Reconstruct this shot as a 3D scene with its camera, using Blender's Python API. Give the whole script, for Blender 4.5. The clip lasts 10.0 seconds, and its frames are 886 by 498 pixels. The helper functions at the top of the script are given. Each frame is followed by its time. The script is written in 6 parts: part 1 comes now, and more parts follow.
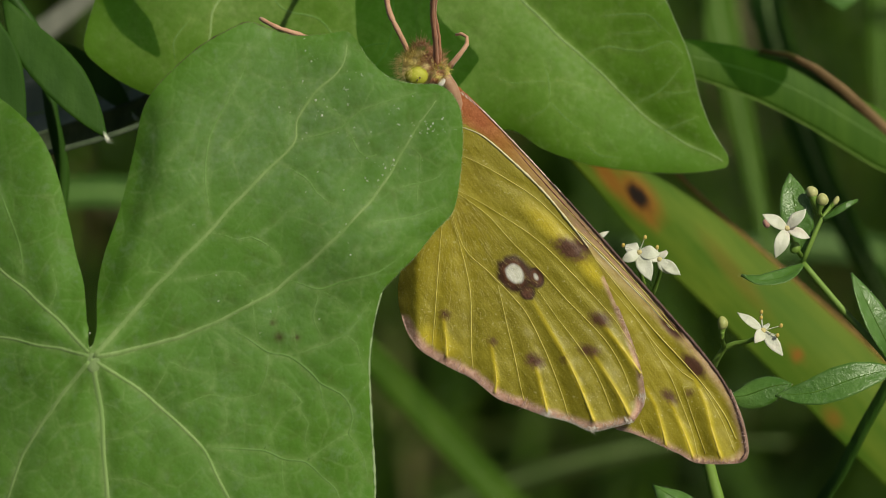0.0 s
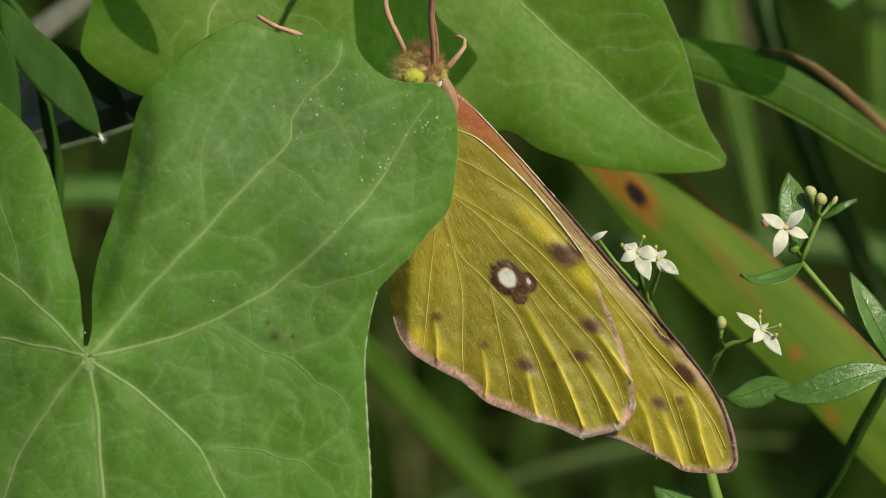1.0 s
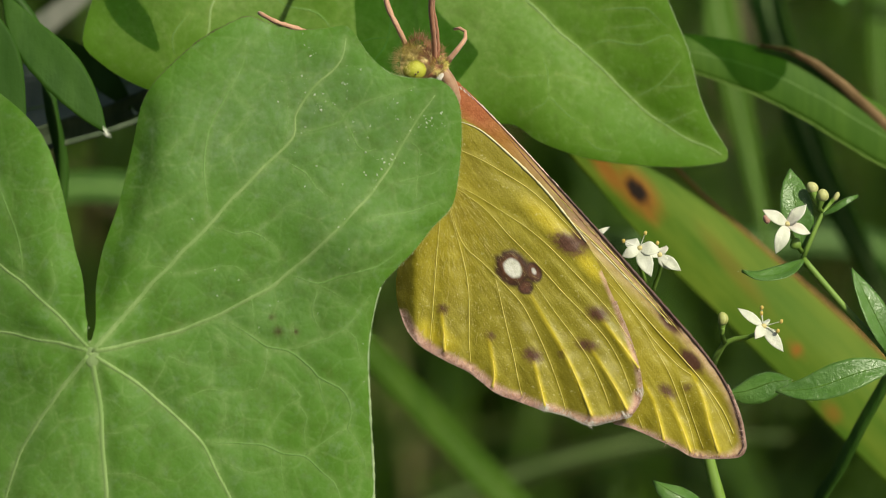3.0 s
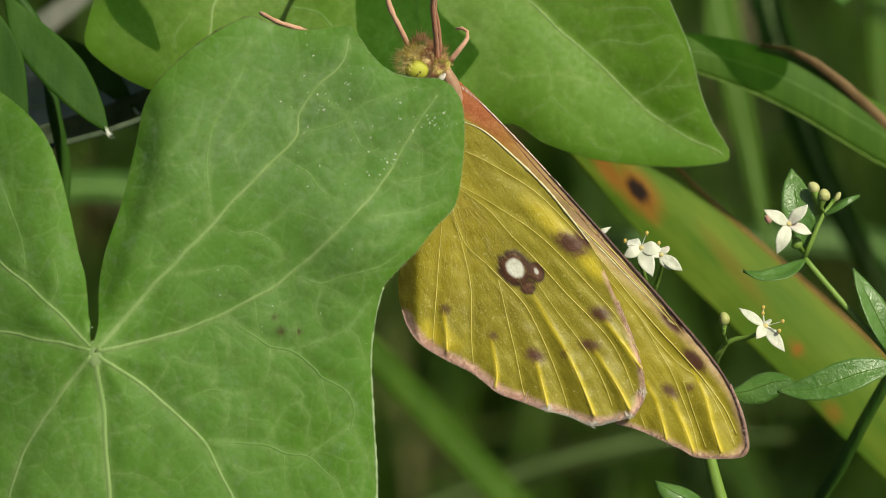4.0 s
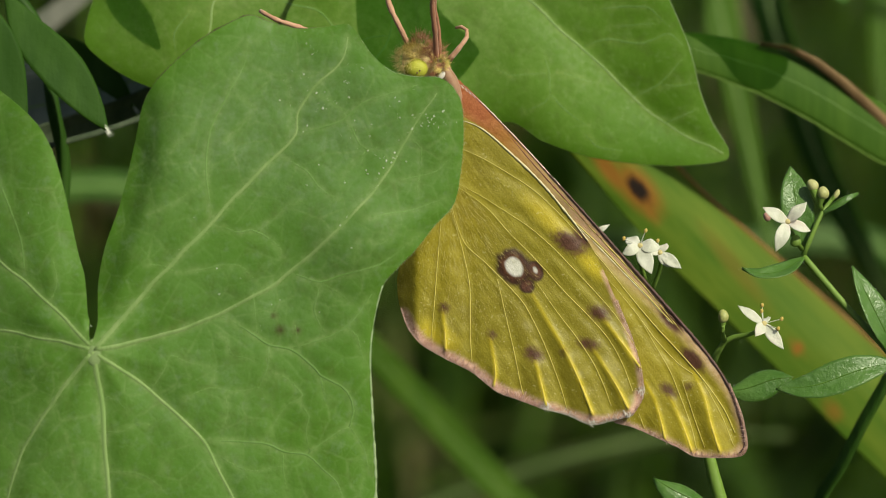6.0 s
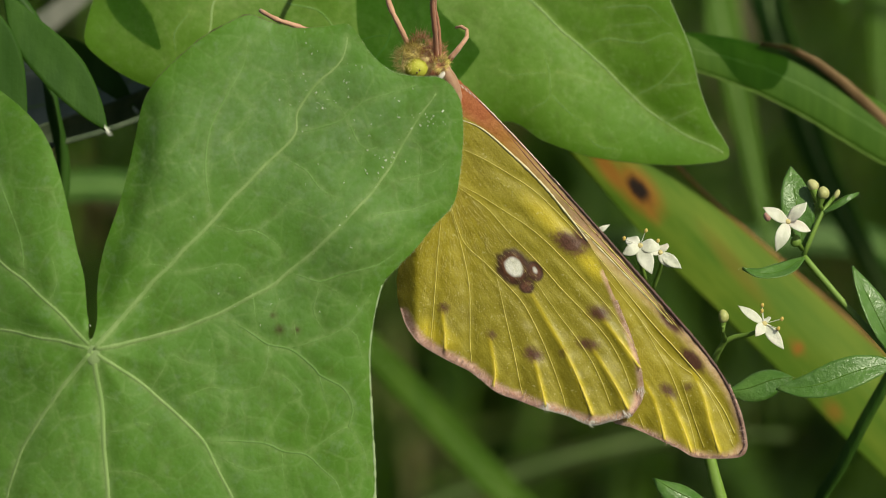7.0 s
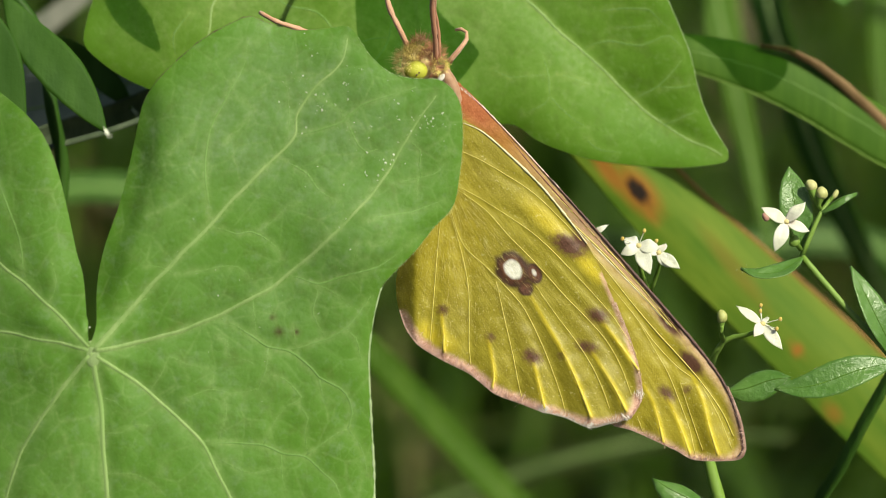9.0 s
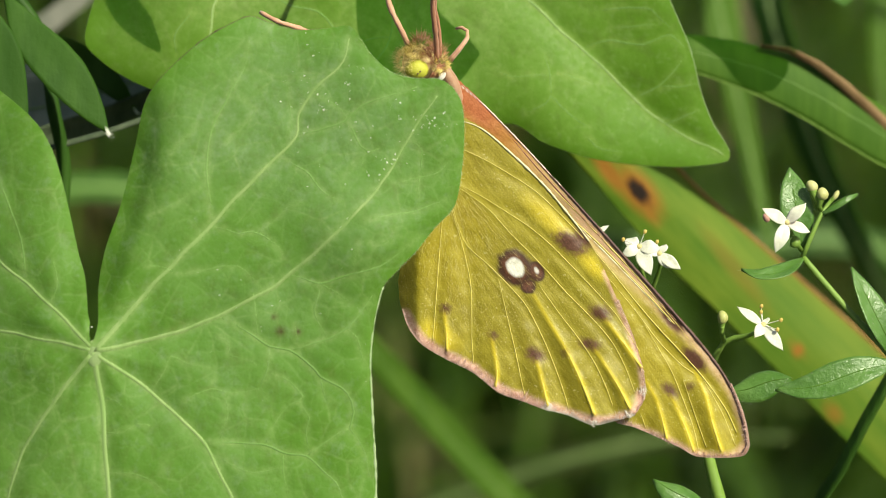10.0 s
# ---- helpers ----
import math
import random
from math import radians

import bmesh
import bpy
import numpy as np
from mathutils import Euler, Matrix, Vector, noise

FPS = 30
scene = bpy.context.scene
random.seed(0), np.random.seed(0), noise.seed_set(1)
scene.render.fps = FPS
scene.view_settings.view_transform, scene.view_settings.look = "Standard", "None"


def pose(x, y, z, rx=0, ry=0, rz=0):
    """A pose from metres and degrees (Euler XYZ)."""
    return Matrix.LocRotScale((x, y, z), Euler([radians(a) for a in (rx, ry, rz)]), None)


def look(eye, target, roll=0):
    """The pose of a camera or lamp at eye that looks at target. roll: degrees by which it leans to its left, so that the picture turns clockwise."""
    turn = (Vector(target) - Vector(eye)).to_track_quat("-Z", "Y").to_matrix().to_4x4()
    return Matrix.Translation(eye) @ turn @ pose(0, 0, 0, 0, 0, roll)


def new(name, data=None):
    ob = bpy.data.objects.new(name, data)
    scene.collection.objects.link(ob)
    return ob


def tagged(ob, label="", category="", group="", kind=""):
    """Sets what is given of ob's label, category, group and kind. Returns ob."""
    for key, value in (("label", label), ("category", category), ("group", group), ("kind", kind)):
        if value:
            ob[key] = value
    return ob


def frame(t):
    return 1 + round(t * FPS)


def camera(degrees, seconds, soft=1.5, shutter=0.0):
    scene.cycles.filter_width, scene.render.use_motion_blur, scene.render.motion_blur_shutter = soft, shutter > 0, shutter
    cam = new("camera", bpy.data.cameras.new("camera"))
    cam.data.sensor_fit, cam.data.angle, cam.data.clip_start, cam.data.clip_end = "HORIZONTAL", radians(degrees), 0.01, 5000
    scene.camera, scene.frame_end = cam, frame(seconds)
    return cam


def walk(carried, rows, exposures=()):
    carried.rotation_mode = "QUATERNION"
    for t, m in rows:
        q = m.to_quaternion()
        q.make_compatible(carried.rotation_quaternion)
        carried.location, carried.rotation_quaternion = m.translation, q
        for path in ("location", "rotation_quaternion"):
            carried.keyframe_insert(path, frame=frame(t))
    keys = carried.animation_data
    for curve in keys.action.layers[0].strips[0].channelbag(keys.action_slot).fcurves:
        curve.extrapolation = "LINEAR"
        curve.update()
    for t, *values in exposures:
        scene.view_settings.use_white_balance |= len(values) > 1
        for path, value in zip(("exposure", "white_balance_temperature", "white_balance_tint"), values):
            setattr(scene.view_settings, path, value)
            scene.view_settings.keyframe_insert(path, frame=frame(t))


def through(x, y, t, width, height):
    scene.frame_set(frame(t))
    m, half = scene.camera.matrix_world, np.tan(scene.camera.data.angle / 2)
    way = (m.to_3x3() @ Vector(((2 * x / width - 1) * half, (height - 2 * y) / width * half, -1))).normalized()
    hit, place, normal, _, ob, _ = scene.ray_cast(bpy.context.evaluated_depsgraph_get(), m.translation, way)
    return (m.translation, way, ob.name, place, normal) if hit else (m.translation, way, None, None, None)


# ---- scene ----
import collections
from mathutils import geometry

# Close view of a clouded-yellow butterfly hanging under bindweed leaves in a meadow.
# Places are written in millimetres in the frame of the subject: x to the right, y away from
# the camera, z up the picture. SUBJECT lays that frame into the world, 0.25 m over the ground.
MM = 0.001
TILT = 25.0
HEIGHT = 0.25
REACH = 228.3
SUBJECT = pose(0, 0, HEIGHT, -TILT, 0, 0)

# ---- camera ----
cam = camera(12.0, 10.0, soft=1.0)
cam.data.dof.use_dof = True
cam.data.dof.focus_distance = (REACH + 0.8) * MM
cam.data.dof.aperture_fstop = 44.0
SWAY = [(0, 0.0942, -0.0082), (0.5, 0.1098, -0.0200), (1, 0.0748, -0.0277), (1.5, 0.0512, -0.0238), (2, 0.0236, -0.0238), (2.5, 0.0236, -0.0238), (4, 0.0159, -0.0082), (4.5, 0.0000, -0.0200), (5, 0.0000, -0.0238), (5.5, 0.0000, -0.0123), (7, 0.0000, 0.0000), (7.5, 0.0000, 0.0000), (8, 0.0079, 0.0077), (8.5, 0.0120, 0.0077), (9, 0.0236, -0.0082), (9.5, 0.0394, -0.0044), (10, 0.0277, 0.0000)]
walk(cam, [(t, SUBJECT @ pose(0, -REACH * MM, 0, 90 + a, 0, b)) for t, a, b in SWAY],
     exposures=[(0, -0.53), (0.5, -0.45), (1, -0.36), (1.5, -0.26), (2, -0.16), (2.5, -0.12), (4, -0.12), (4.5, -0.17), (5, -0.22),
                (5.5, -0.28), (7, -0.25), (7.5, -0.17), (8, -0.08), (8.5, 0.09), (9, 0.20), (9.5, 0.31), (10, 0.38)])

# ---- light ----
TO_SUN = Vector((0.52, -0.66, 0.56)).normalized()
sun_way = (SUBJECT.to_3x3() @ TO_SUN).normalized()
sun_data = bpy.data.lights.new("sun", "SUN")
sun_data.energy, sun_data.angle, sun_data.color = 5.0, radians(0.53), (1.0, 0.98, 0.745)
sun = new("sun", sun_data)
sun.matrix_world = look((0, 0, 3), Vector((0, 0, 3)) - sun_way)
world = bpy.data.worlds.new("sky")
scene.world = world
world.use_nodes = True
sky = world.node_tree.nodes.new("ShaderNodeTexSky")
sky.sky_type, sky.sun_disc, sky.dust_density = "NISHITA", False, 4.0
sky.sun_elevation, sky.sun_rotation = math.asin(sun_way.z), math.atan2(sun_way.x, sun_way.y)
world.node_tree.links.new(sky.outputs[0], world.node_tree.nodes["Background"].inputs[0])
world.node_tree.nodes["Background"].inputs[1].default_value = 0.07


# ---- materials ----
class Nodes:
    """Short hand for building a node material."""

    def __init__(self, name):
        self.mat = bpy.data.materials.new(name)
        self.mat.use_nodes = True
        self.tree = self.mat.node_tree
        self.tree.nodes.clear()
        self.out = self.tree.nodes.new("ShaderNodeOutputMaterial")
        self.where = self.tree.nodes.new("ShaderNodeTexCoord").outputs["Object"]

    def put(self, sock, value):
        if isinstance(value, bpy.types.NodeSocket):
            self.tree.links.new(value, sock)
        elif isinstance(value, tuple) and len(value) == 3 and sock.type == "RGBA":
            sock.default_value = (*value, 1)
        else:
            sock.default_value = value

    def node(self, kind, out=0, sets=None, **ins):
        n = self.tree.nodes.new(kind)
        if sets:
            n.feature = sets
        for k, v in ins.items():
            self.put(n.inputs[k.replace("_", " ")], v)
        return n.outputs[out]

    def noise(self, scale, detail=3.0, rough=0.6, warp=0.0, vec=None):
        return self.node("ShaderNodeTexNoise", 0, Vector=vec or self.where, Scale=scale, Detail=detail, Roughness=rough, Distortion=warp)

    def cells(self, scale, vec=None):
        return self.node("ShaderNodeTexVoronoi", 0, "DISTANCE_TO_EDGE", Vector=vec or self.where, Scale=scale)

    def warped(self, amount, scale):
        n = self.node("ShaderNodeTexNoise", 1, Vector=self.where, Scale=scale, Detail=2.0)
        s = self.tree.nodes.new("ShaderNodeVectorMath")
        s.operation = "MULTIPLY_ADD"
        self.put(s.inputs[0], n)
        s.inputs[1].default_value = (amount,) * 3
        self.put(s.inputs[2], self.where)
        return s.outputs[0]

    def stretched(self, x, y, z, turn=0.0):
        m = self.tree.nodes.new("ShaderNodeMapping")
        self.put(m.inputs[0], self.where)
        m.vector_type = "TEXTURE"
        m.inputs["Rotation"].default_value = (0, radians(turn), 0)
        m.inputs["Scale"].default_value = (1 / x, 1 / y, 1 / z)
        return m.outputs[0]

    def ramp(self, value, lo, hi, a=0.0, b=1.0):
        n = self.tree.nodes.new("ShaderNodeMapRange")
        for i, v in enumerate((value, lo, hi, a, b)):
            self.put(n.inputs[i], v)
        return n.outputs[0]

    def math(self, op, a, b=0.0):
        n = self.tree.nodes.new("ShaderNodeMath")
        n.operation = op
        self.put(n.inputs[0], a)
        self.put(n.inputs[1], b)
        return n.outputs[0]

    def mix(self, fac, a, b, blend="MIX"):
        n = self.tree.nodes.new("ShaderNodeMix")
        n.data_type, n.blend_type = "RGBA", blend
        self.put(n.inputs[0], fac)
        self.put(n.inputs[6], a)
        self.put(n.inputs[7], b)
        return n.outputs[2]

    def mark(self, name):
        n = self.tree.nodes.new("ShaderNodeAttribute")
        n.attribute_name = name
        return n.outputs["Fac"]

    def each(self, island=False):
        if island:
            return self.tree.nodes.new("ShaderNodeNewGeometry").outputs["Random Per Island"]
        return self.tree.nodes.new("ShaderNodeObjectInfo").outputs["Random"]

    def bump(self, height, depth, strength=1.0, over=None):
        n = self.tree.nodes.new("ShaderNodeBump")
        n.inputs["Strength"].default_value = strength
        n.inputs["Distance"].default_value = depth
        self.put(n.inputs["Height"], height)
        if over is not None:
            self.put(n.inputs["Normal"], over)
        return n.outputs[0]

    def finish(self, color, rough=0.5, normal=None, through=0.0, tint=None, gloss=0.5, sheen=0.0):
        p = self.tree.nodes.new("ShaderNodeBsdfPrincipled")
        self.put(p.inputs["Base Color"], color)
        self.put(p.inputs["Roughness"], rough)
        self.put(p.inputs["Specular IOR Level"], gloss)
        self.put(p.inputs["Sheen Weight"], sheen)
        if normal is not None:
            self.put(p.inputs["Normal"], normal)
        shader = p.outputs[0]
        if through:
            t = self.tree.nodes.new("ShaderNodeBsdfTranslucent")
            self.put(t.inputs[0], tint if tint is not None else color)
            if normal is not None:
                self.put(t.inputs["Normal"], normal)
            m = self.tree.nodes.new("ShaderNodeMixShader")
            m.inputs[0].default_value = through
            self.put(m.inputs[1], shader)
            self.put(m.inputs[2], t.outputs[0])
            shader = m.outputs[0]
        self.put(self.out.inputs[0], shader)
        return self.mat


def leaf_material(name, low, high, bloom, vein, net=380.0, through=0.3, rough=0.55, gloss=0.25, netted=0.52):
    """A net-veined leaf: blotches, a pale bloom and a fine net of veins."""
    n = Nodes(name)
    vec = n.warped(0.0006, 420.0)
    fine = n.noise(2600.0, 4.0, 0.7)
    colour = n.mix(n.ramp(n.noise(90.0, 3.0), 0.3, 0.7), low, high)
    coat = n.math("MULTIPLY", n.ramp(n.noise(240.0, 5.0, 0.7), 0.25, 0.75, 0.50, 0.95), n.mark("coat"))
    colour = n.mix(coat, colour, bloom)
    big = n.cells(net, vec)
    small = n.cells(net * 2.6, vec)
    web = n.math("MAXIMUM", n.ramp(big, 0.0, 0.05, 0.80, 0.0), n.ramp(small, 0.0, 0.07, 0.40, 0.0))
    web = n.math("MULTIPLY", web, n.ramp(n.noise(260.0, 2.0), 0.36, 0.60, 0.45, 1.0))
    web = n.math("MAXIMUM", n.math("MULTIPLY", web, netted), n.mark("vein"))
    colour = n.mix(n.math("MULTIPLY", web, 0.85), colour, vein)
    colour = n.mix(n.ramp(fine, 0.35, 0.68, 0.0, 0.62), colour, low)
    colour = n.mix(n.ramp(n.noise(1500.0, 3.0, 0.7), 0.54, 0.70, 0.0, 0.36), colour, bloom)
    colour = n.mix(n.ramp(n.noise(620.0, 4.0, 0.7), 0.44, 0.66, 0.0, 0.45), colour, low)
    colour = n.mix(n.ramp(n.noise(1100.0, 4.0, 0.75), 0.50, 0.68, 0.0, 0.30), colour, (0.085, 0.13, 0.02))
    colour = n.mix(n.mark("spot"), colour, (0.06, 0.035, 0.015))
    colour = n.mix(n.ramp(n.noise(420.0, 3.0, 0.5), 0.70, 0.76, 0.0, 0.22), colour, (0.10, 0.06, 0.02))
    height = n.math("ADD", n.ramp(big, 0.0, 0.22), n.math("MULTIPLY", n.ramp(small, 0.0, 0.25), 0.3))
    normal = n.bump(height, 0.00005, 0.30)
    normal = n.bump(n.noise(900.0, 4.0), 0.00006, 0.5, normal)
    normal = n.bump(fine, 0.00003, 0.6, normal)
    return n.finish(colour, n.ramp(fine, 0.3, 0.7, rough - 0.1, rough + 0.12), normal, through, n.mix(0.5, colour, (0.16, 0.32, 0.02)), gloss)


def plain_leaf(name, low, high, through=0.25, rough=0.52, grain=900.0, gloss=0.25, turn=0.0, spread=0.35):
    """A leaf or blade with fine lengthwise grain and a tone of its own."""
    n = Nodes(name)
    lines = n.noise(1.0, 3.0, 0.6, 0.0, n.stretched(grain, grain, grain * 0.06, turn))
    colour = n.mix(n.ramp(lines, 0.35, 0.68), low, high)
    colour = n.mix(n.ramp(n.noise(140.0), 0.45, 0.75, 0.0, 0.5), colour, low)
    tone = n.ramp(n.each(), 0.0, 1.0, 1.0 - spread, 1.0 + spread)
    colour = n.mix(1.0, colour, n.node("ShaderNodeCombineColor", 0, None, Red=tone, Green=tone, Blue=tone), "MULTIPLY")
    normal = n.bump(lines, 0.00012, 0.5)
    normal = n.bump(n.noise(3000.0, 2.0), 0.00004, 0.5, normal)
    return n.finish(colour, rough, normal, through, None, gloss)


M_FRONT = leaf_material("bindweed_leaf_grey_green", (0.078, 0.200, 0.014), (0.108, 0.240, 0.024), (0.194, 0.292, 0.146), (0.29, 0.41, 0.15), 480.0, 0.22)
M_BACK = leaf_material("bindweed_leaf_bright", (0.094, 0.222, 0.010), (0.132, 0.265, 0.020), (0.250, 0.372, 0.112), (0.30, 0.42, 0.11), 360.0, 0.3, netted=0.22)
M_UPPER = leaf_material("bindweed_leaf_thin", (0.15, 0.31, 0.016), (0.20, 0.36, 0.030), (0.24, 0.38, 0.07), (0.32, 0.44, 0.12), 360.0, 0.88)


def thin_leaf(mat, share, tint):
    """Lets a share of the light straight through a leaf, tinted."""
    tree = mat.node_tree
    out = next(n for n in tree.nodes if n.type == "OUTPUT_MATERIAL")
    clear = tree.nodes.new("ShaderNodeBsdfTransparent")
    clear.inputs[0].default_value = (*tint, 1)
    blend = tree.nodes.new("ShaderNodeMixShader")
    blend.inputs[0].default_value = share
    tree.links.new(out.inputs[0].links[0].from_socket, blend.inputs[1])
    tree.links.new(clear.outputs[0], blend.inputs[2])
    tree.links.new(blend.outputs[0], out.inputs[0])


thin_leaf(M_UPPER, 0.64, (0.55, 0.84, 0.10))
M_VEIN = plain_leaf("leaf_vein_pale", (0.20, 0.330, 0.095), (0.28, 0.395, 0.145), 0.2, 0.6, 1500.0, 0.2, 0.0, 0.08)
M_VEIN_FINE = plain_leaf("leaf_vein_fine", (0.145, 0.285, 0.060), (0.185, 0.325, 0.095), 0.2, 0.6, 1500.0, 0.2, 0.0, 0.08)
M_HUB = plain_leaf("leaf_hub_pale", (0.24, 0.36, 0.13), (0.31, 0.42, 0.18), 0.2, 0.6, 1500.0, 0.2, 0.0, 0.05)
M_STEM = plain_leaf("green_stem", (0.12, 0.22, 0.028), (0.18, 0.30, 0.05), 0.15, 0.5)
M_EDGE = plain_leaf("leaf_rim_downy", (0.26, 0.35, 0.17), (0.38, 0.46, 0.28), 0.25, 0.6)
M_RIM = plain_leaf("leaf_rim_purplish", (0.13, 0.11, 0.05), (0.22, 0.17, 0.10), 0.2, 0.6)


def blistered_leaf():
    """A small glossy leaf whose face is finely blistered."""
    n = Nodes("bedstraw_leaf_green")
    grain = n.noise(1700.0, 4.0, 0.7)
    colour = n.mix(n.ramp(n.noise(420.0, 4.0, 0.65), 0.34, 0.68), (0.066, 0.165, 0.022), (0.120, 0.240, 0.050))
    colour = n.mix(n.ramp(grain, 0.52, 0.72, 0.0, 0.4), colour, (0.17, 0.29, 0.12))
    normal = n.bump(n.noise(1500.0, 3.0), 0.00016, 0.5)
    normal = n.bump(n.noise(4200.0, 2.0), 0.00006, 0.7, normal)
    return n.finish(colour, n.ramp(grain, 0.3, 0.7, 0.26, 0.5), normal, 0.25, None, 0.5)


M_SMALL = blistered_leaf()
M_STALK = plain_leaf("bedstraw_stem_green", (0.17, 0.29, 0.045), (0.25, 0.38, 0.08), 0.2, 0.45, 900.0, 0.3, 0.0, 0.05)
M_SPRIG = plain_leaf("vetch_leaf_green", (0.030, 0.086, 0.009), (0.048, 0.120, 0.015), 0.25, 0.55, 900.0, 0.2, 0.0, 0.15)
M_LEAFLET = plain_leaf("vetch_leaflet_deep", (0.026, 0.074, 0.008), (0.042, 0.104, 0.013), 0.25, 0.6, 900.0, 0.12, 0.0, 0.12)
M_GRASS = plain_leaf("grass_blade_green", (0.070, 0.165, 0.012), (0.120, 0.240, 0.024), 0.3, 0.6, 700.0, 0.15)


def speckle_material():
    n = Nodes("leaf_speckle_pale")
    colour = n.mix(n.noise(4000.0), (0.62, 0.66, 0.54), (0.86, 0.87, 0.78))
    return n.finish(colour, 0.25, n.bump(n.noise(6000.0), 0.00003, 0.6))


def petal_material():
    """Thin white petal, faintly veined, with a rosy flush in patches."""
    n = Nodes("white_petal")
    colour = n.mix(n.ramp(n.noise(900.0), 0.35, 0.7), (0.70, 0.71, 0.58), (0.84, 0.83, 0.76))
    colour = n.mix(n.ramp(n.noise(420.0, 2.0), 0.52, 0.72, 0.0, 0.55), colour, (0.78, 0.60, 0.56))
    veins = n.noise(1.0, 2.0, 0.5, 0.4, n.stretched(3200.0, 3200.0, 700.0, 20.0))
    colour = n.mix(n.ramp(veins, 0.52, 0.70, 0.0, 0.30), colour, (0.60, 0.64, 0.46))
    normal = n.bump(veins, 0.00008, 0.6)
    return n.finish(colour, 0.6, n.bump(n.noise(1800.0), 0.00010, 0.7, normal), 0.3)


def bud_material():
    n = Nodes("cream_bud")
    colour = n.mix(n.ramp(n.noise(700.0), 0.3, 0.7), (0.37, 0.40, 0.11), (0.58, 0.56, 0.26))
    return n.finish(colour, 0.5, n.bump(n.noise(2500.0), 0.00006, 0.6), 0.15)


def wing_material(name, low, high):
    """Scaled wing: satin scales in fine rows, dark spots, a pink rim, yellow folds, pale eyes."""
    n = Nodes(name)
    scales = n.noise(5200.0, 3.0, 0.75)
    hairs = n.noise(1.0, 3.0, 0.65, 0.3, n.stretched(3400.0, 3400.0, 330.0, -36.0))
    colour = n.mix(n.ramp(n.noise(260.0, 3.0), 0.3, 0.7), low, high)
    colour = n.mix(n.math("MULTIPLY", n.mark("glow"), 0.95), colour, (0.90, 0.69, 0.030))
    colour = n.mix(n.ramp(hairs, 0.42, 0.72, 0.0, 0.30), colour, (0.54, 0.465, 0.07))
    colour = n.mix(n.ramp(hairs, 0.62, 0.30, 0.0, 0.20), colour, (0.20, 0.16, 0.02))
    dust = n.noise(9500.0, 2.0, 0.8)
    colour = n.mix(n.ramp(dust, 0.48, 0.72, 0.0, 0.20), colour, (0.60, 0.53, 0.08))
    colour = n.mix(n.ramp(dust, 0.50, 0.28, 0.0, 0.18), colour, (0.17, 0.14, 0.012))
    # sparse pale sparkle of the scales, painted into the colour
    colour = n.mix(n.ramp(n.noise(7500.0, 2.0, 0.5), 0.64, 0.72, 0.0, 0.45), colour, (0.68, 0.62, 0.28))
    rosy = n.mix(n.ramp(scales, 0.35, 0.65), (0.54, 0.28, 0.21), (0.80, 0.55, 0.44))
    rosy = n.mix(n.ramp(n.noise(1900.0, 3.0, 0.7), 0.50, 0.66, 0.0, 0.40), rosy, (0.30, 0.12, 0.09))
    colour = n.mix(n.mark("rust"), colour, n.mix(n.ramp(scales, 0.35, 0.65), (0.31, 0.078, 0.024), (0.46, 0.155, 0.055)))
    colour = n.mix(n.mark("rosy"), colour, rosy)
    ragged = n.math("ADD", n.mark("dark"), n.ramp(scales, 0.3, 0.7, -0.18, 0.18))
    umber = n.mix(n.ramp(scales, 0.3, 0.7), (0.055, 0.021, 0.012), (0.135, 0.058, 0.032))
    colour = n.mix(n.ramp(ragged, 0.16, 0.76), colour, umber)
    colour = n.mix(n.ramp(n.mark("ring"), 0.40, 0.62), colour, n.mix(n.ramp(n.mark("ring"), 0.62, 0.86), (0.045, 0.018, 0.010), n.mix(n.ramp(scales, 0.35, 0.65), (0.060, 0.022, 0.011), (0.145, 0.054, 0.026))))
    pale = n.mix(n.ramp(scales, 0.35, 0.65), (0.60, 0.60, 0.50), (0.78, 0.76, 0.70))
    colour = n.mix(n.ramp(n.mark("pale"), 0.35, 0.6), colour, pale)
    normal = n.bump(hairs, 0.00005, 0.4)
    normal = n.bump(scales, 0.00003, 0.5, normal)
    normal = n.bump(dust, 0.00003, 0.4, normal)
    return n.finish(colour, n.ramp(scales, 0.3, 0.7, 0.32, 0.6), normal, 0.16, (0.45, 0.36, 0.03), 0.34, 0.05)


M_HIND = wing_material("wing_olive_yellow", (0.197, 0.165, 0.006), (0.276, 0.235, 0.012))
M_FORE = wing_material("wing_golden_yellow", (0.250, 0.205, 0.006), (0.342, 0.280, 0.012))


def fuzz_material(name, low, high):
    n = Nodes(name)
    colour = n.mix(n.each(True), low, high)
    colour = n.mix(n.ramp(n.noise(2500.0), 0.35, 0.7, 0.0, 0.6), colour, low)
    return n.finish(colour, 0.55, n.bump(n.noise(5000.0), 0.00004, 0.7), 0.1, None, 0.4, 0.3)


M_FRINGE = fuzz_material("rosy_fringe", (0.62, 0.38, 0.32), (0.84, 0.64, 0.56))
M_FUZZ = fuzz_material("tawny_fuzz", (0.62, 0.47, 0.15), (0.86, 0.72, 0.36))
M_FUZZ_RED = fuzz_material("rust_red_fuzz", (0.42, 0.16, 0.08), (0.68, 0.36, 0.20))
M_RUSTLINE = fuzz_material("rust_brown_line", (0.16, 0.05, 0.03), (0.28, 0.11, 0.06))
M_FEELER = fuzz_material("red_brown_feeler", (0.34, 0.13, 0.075), (0.50, 0.25, 0.15))
M_GOLD = fuzz_material("golden_fuzz", (0.66, 0.52, 0.10), (0.88, 0.76, 0.28))
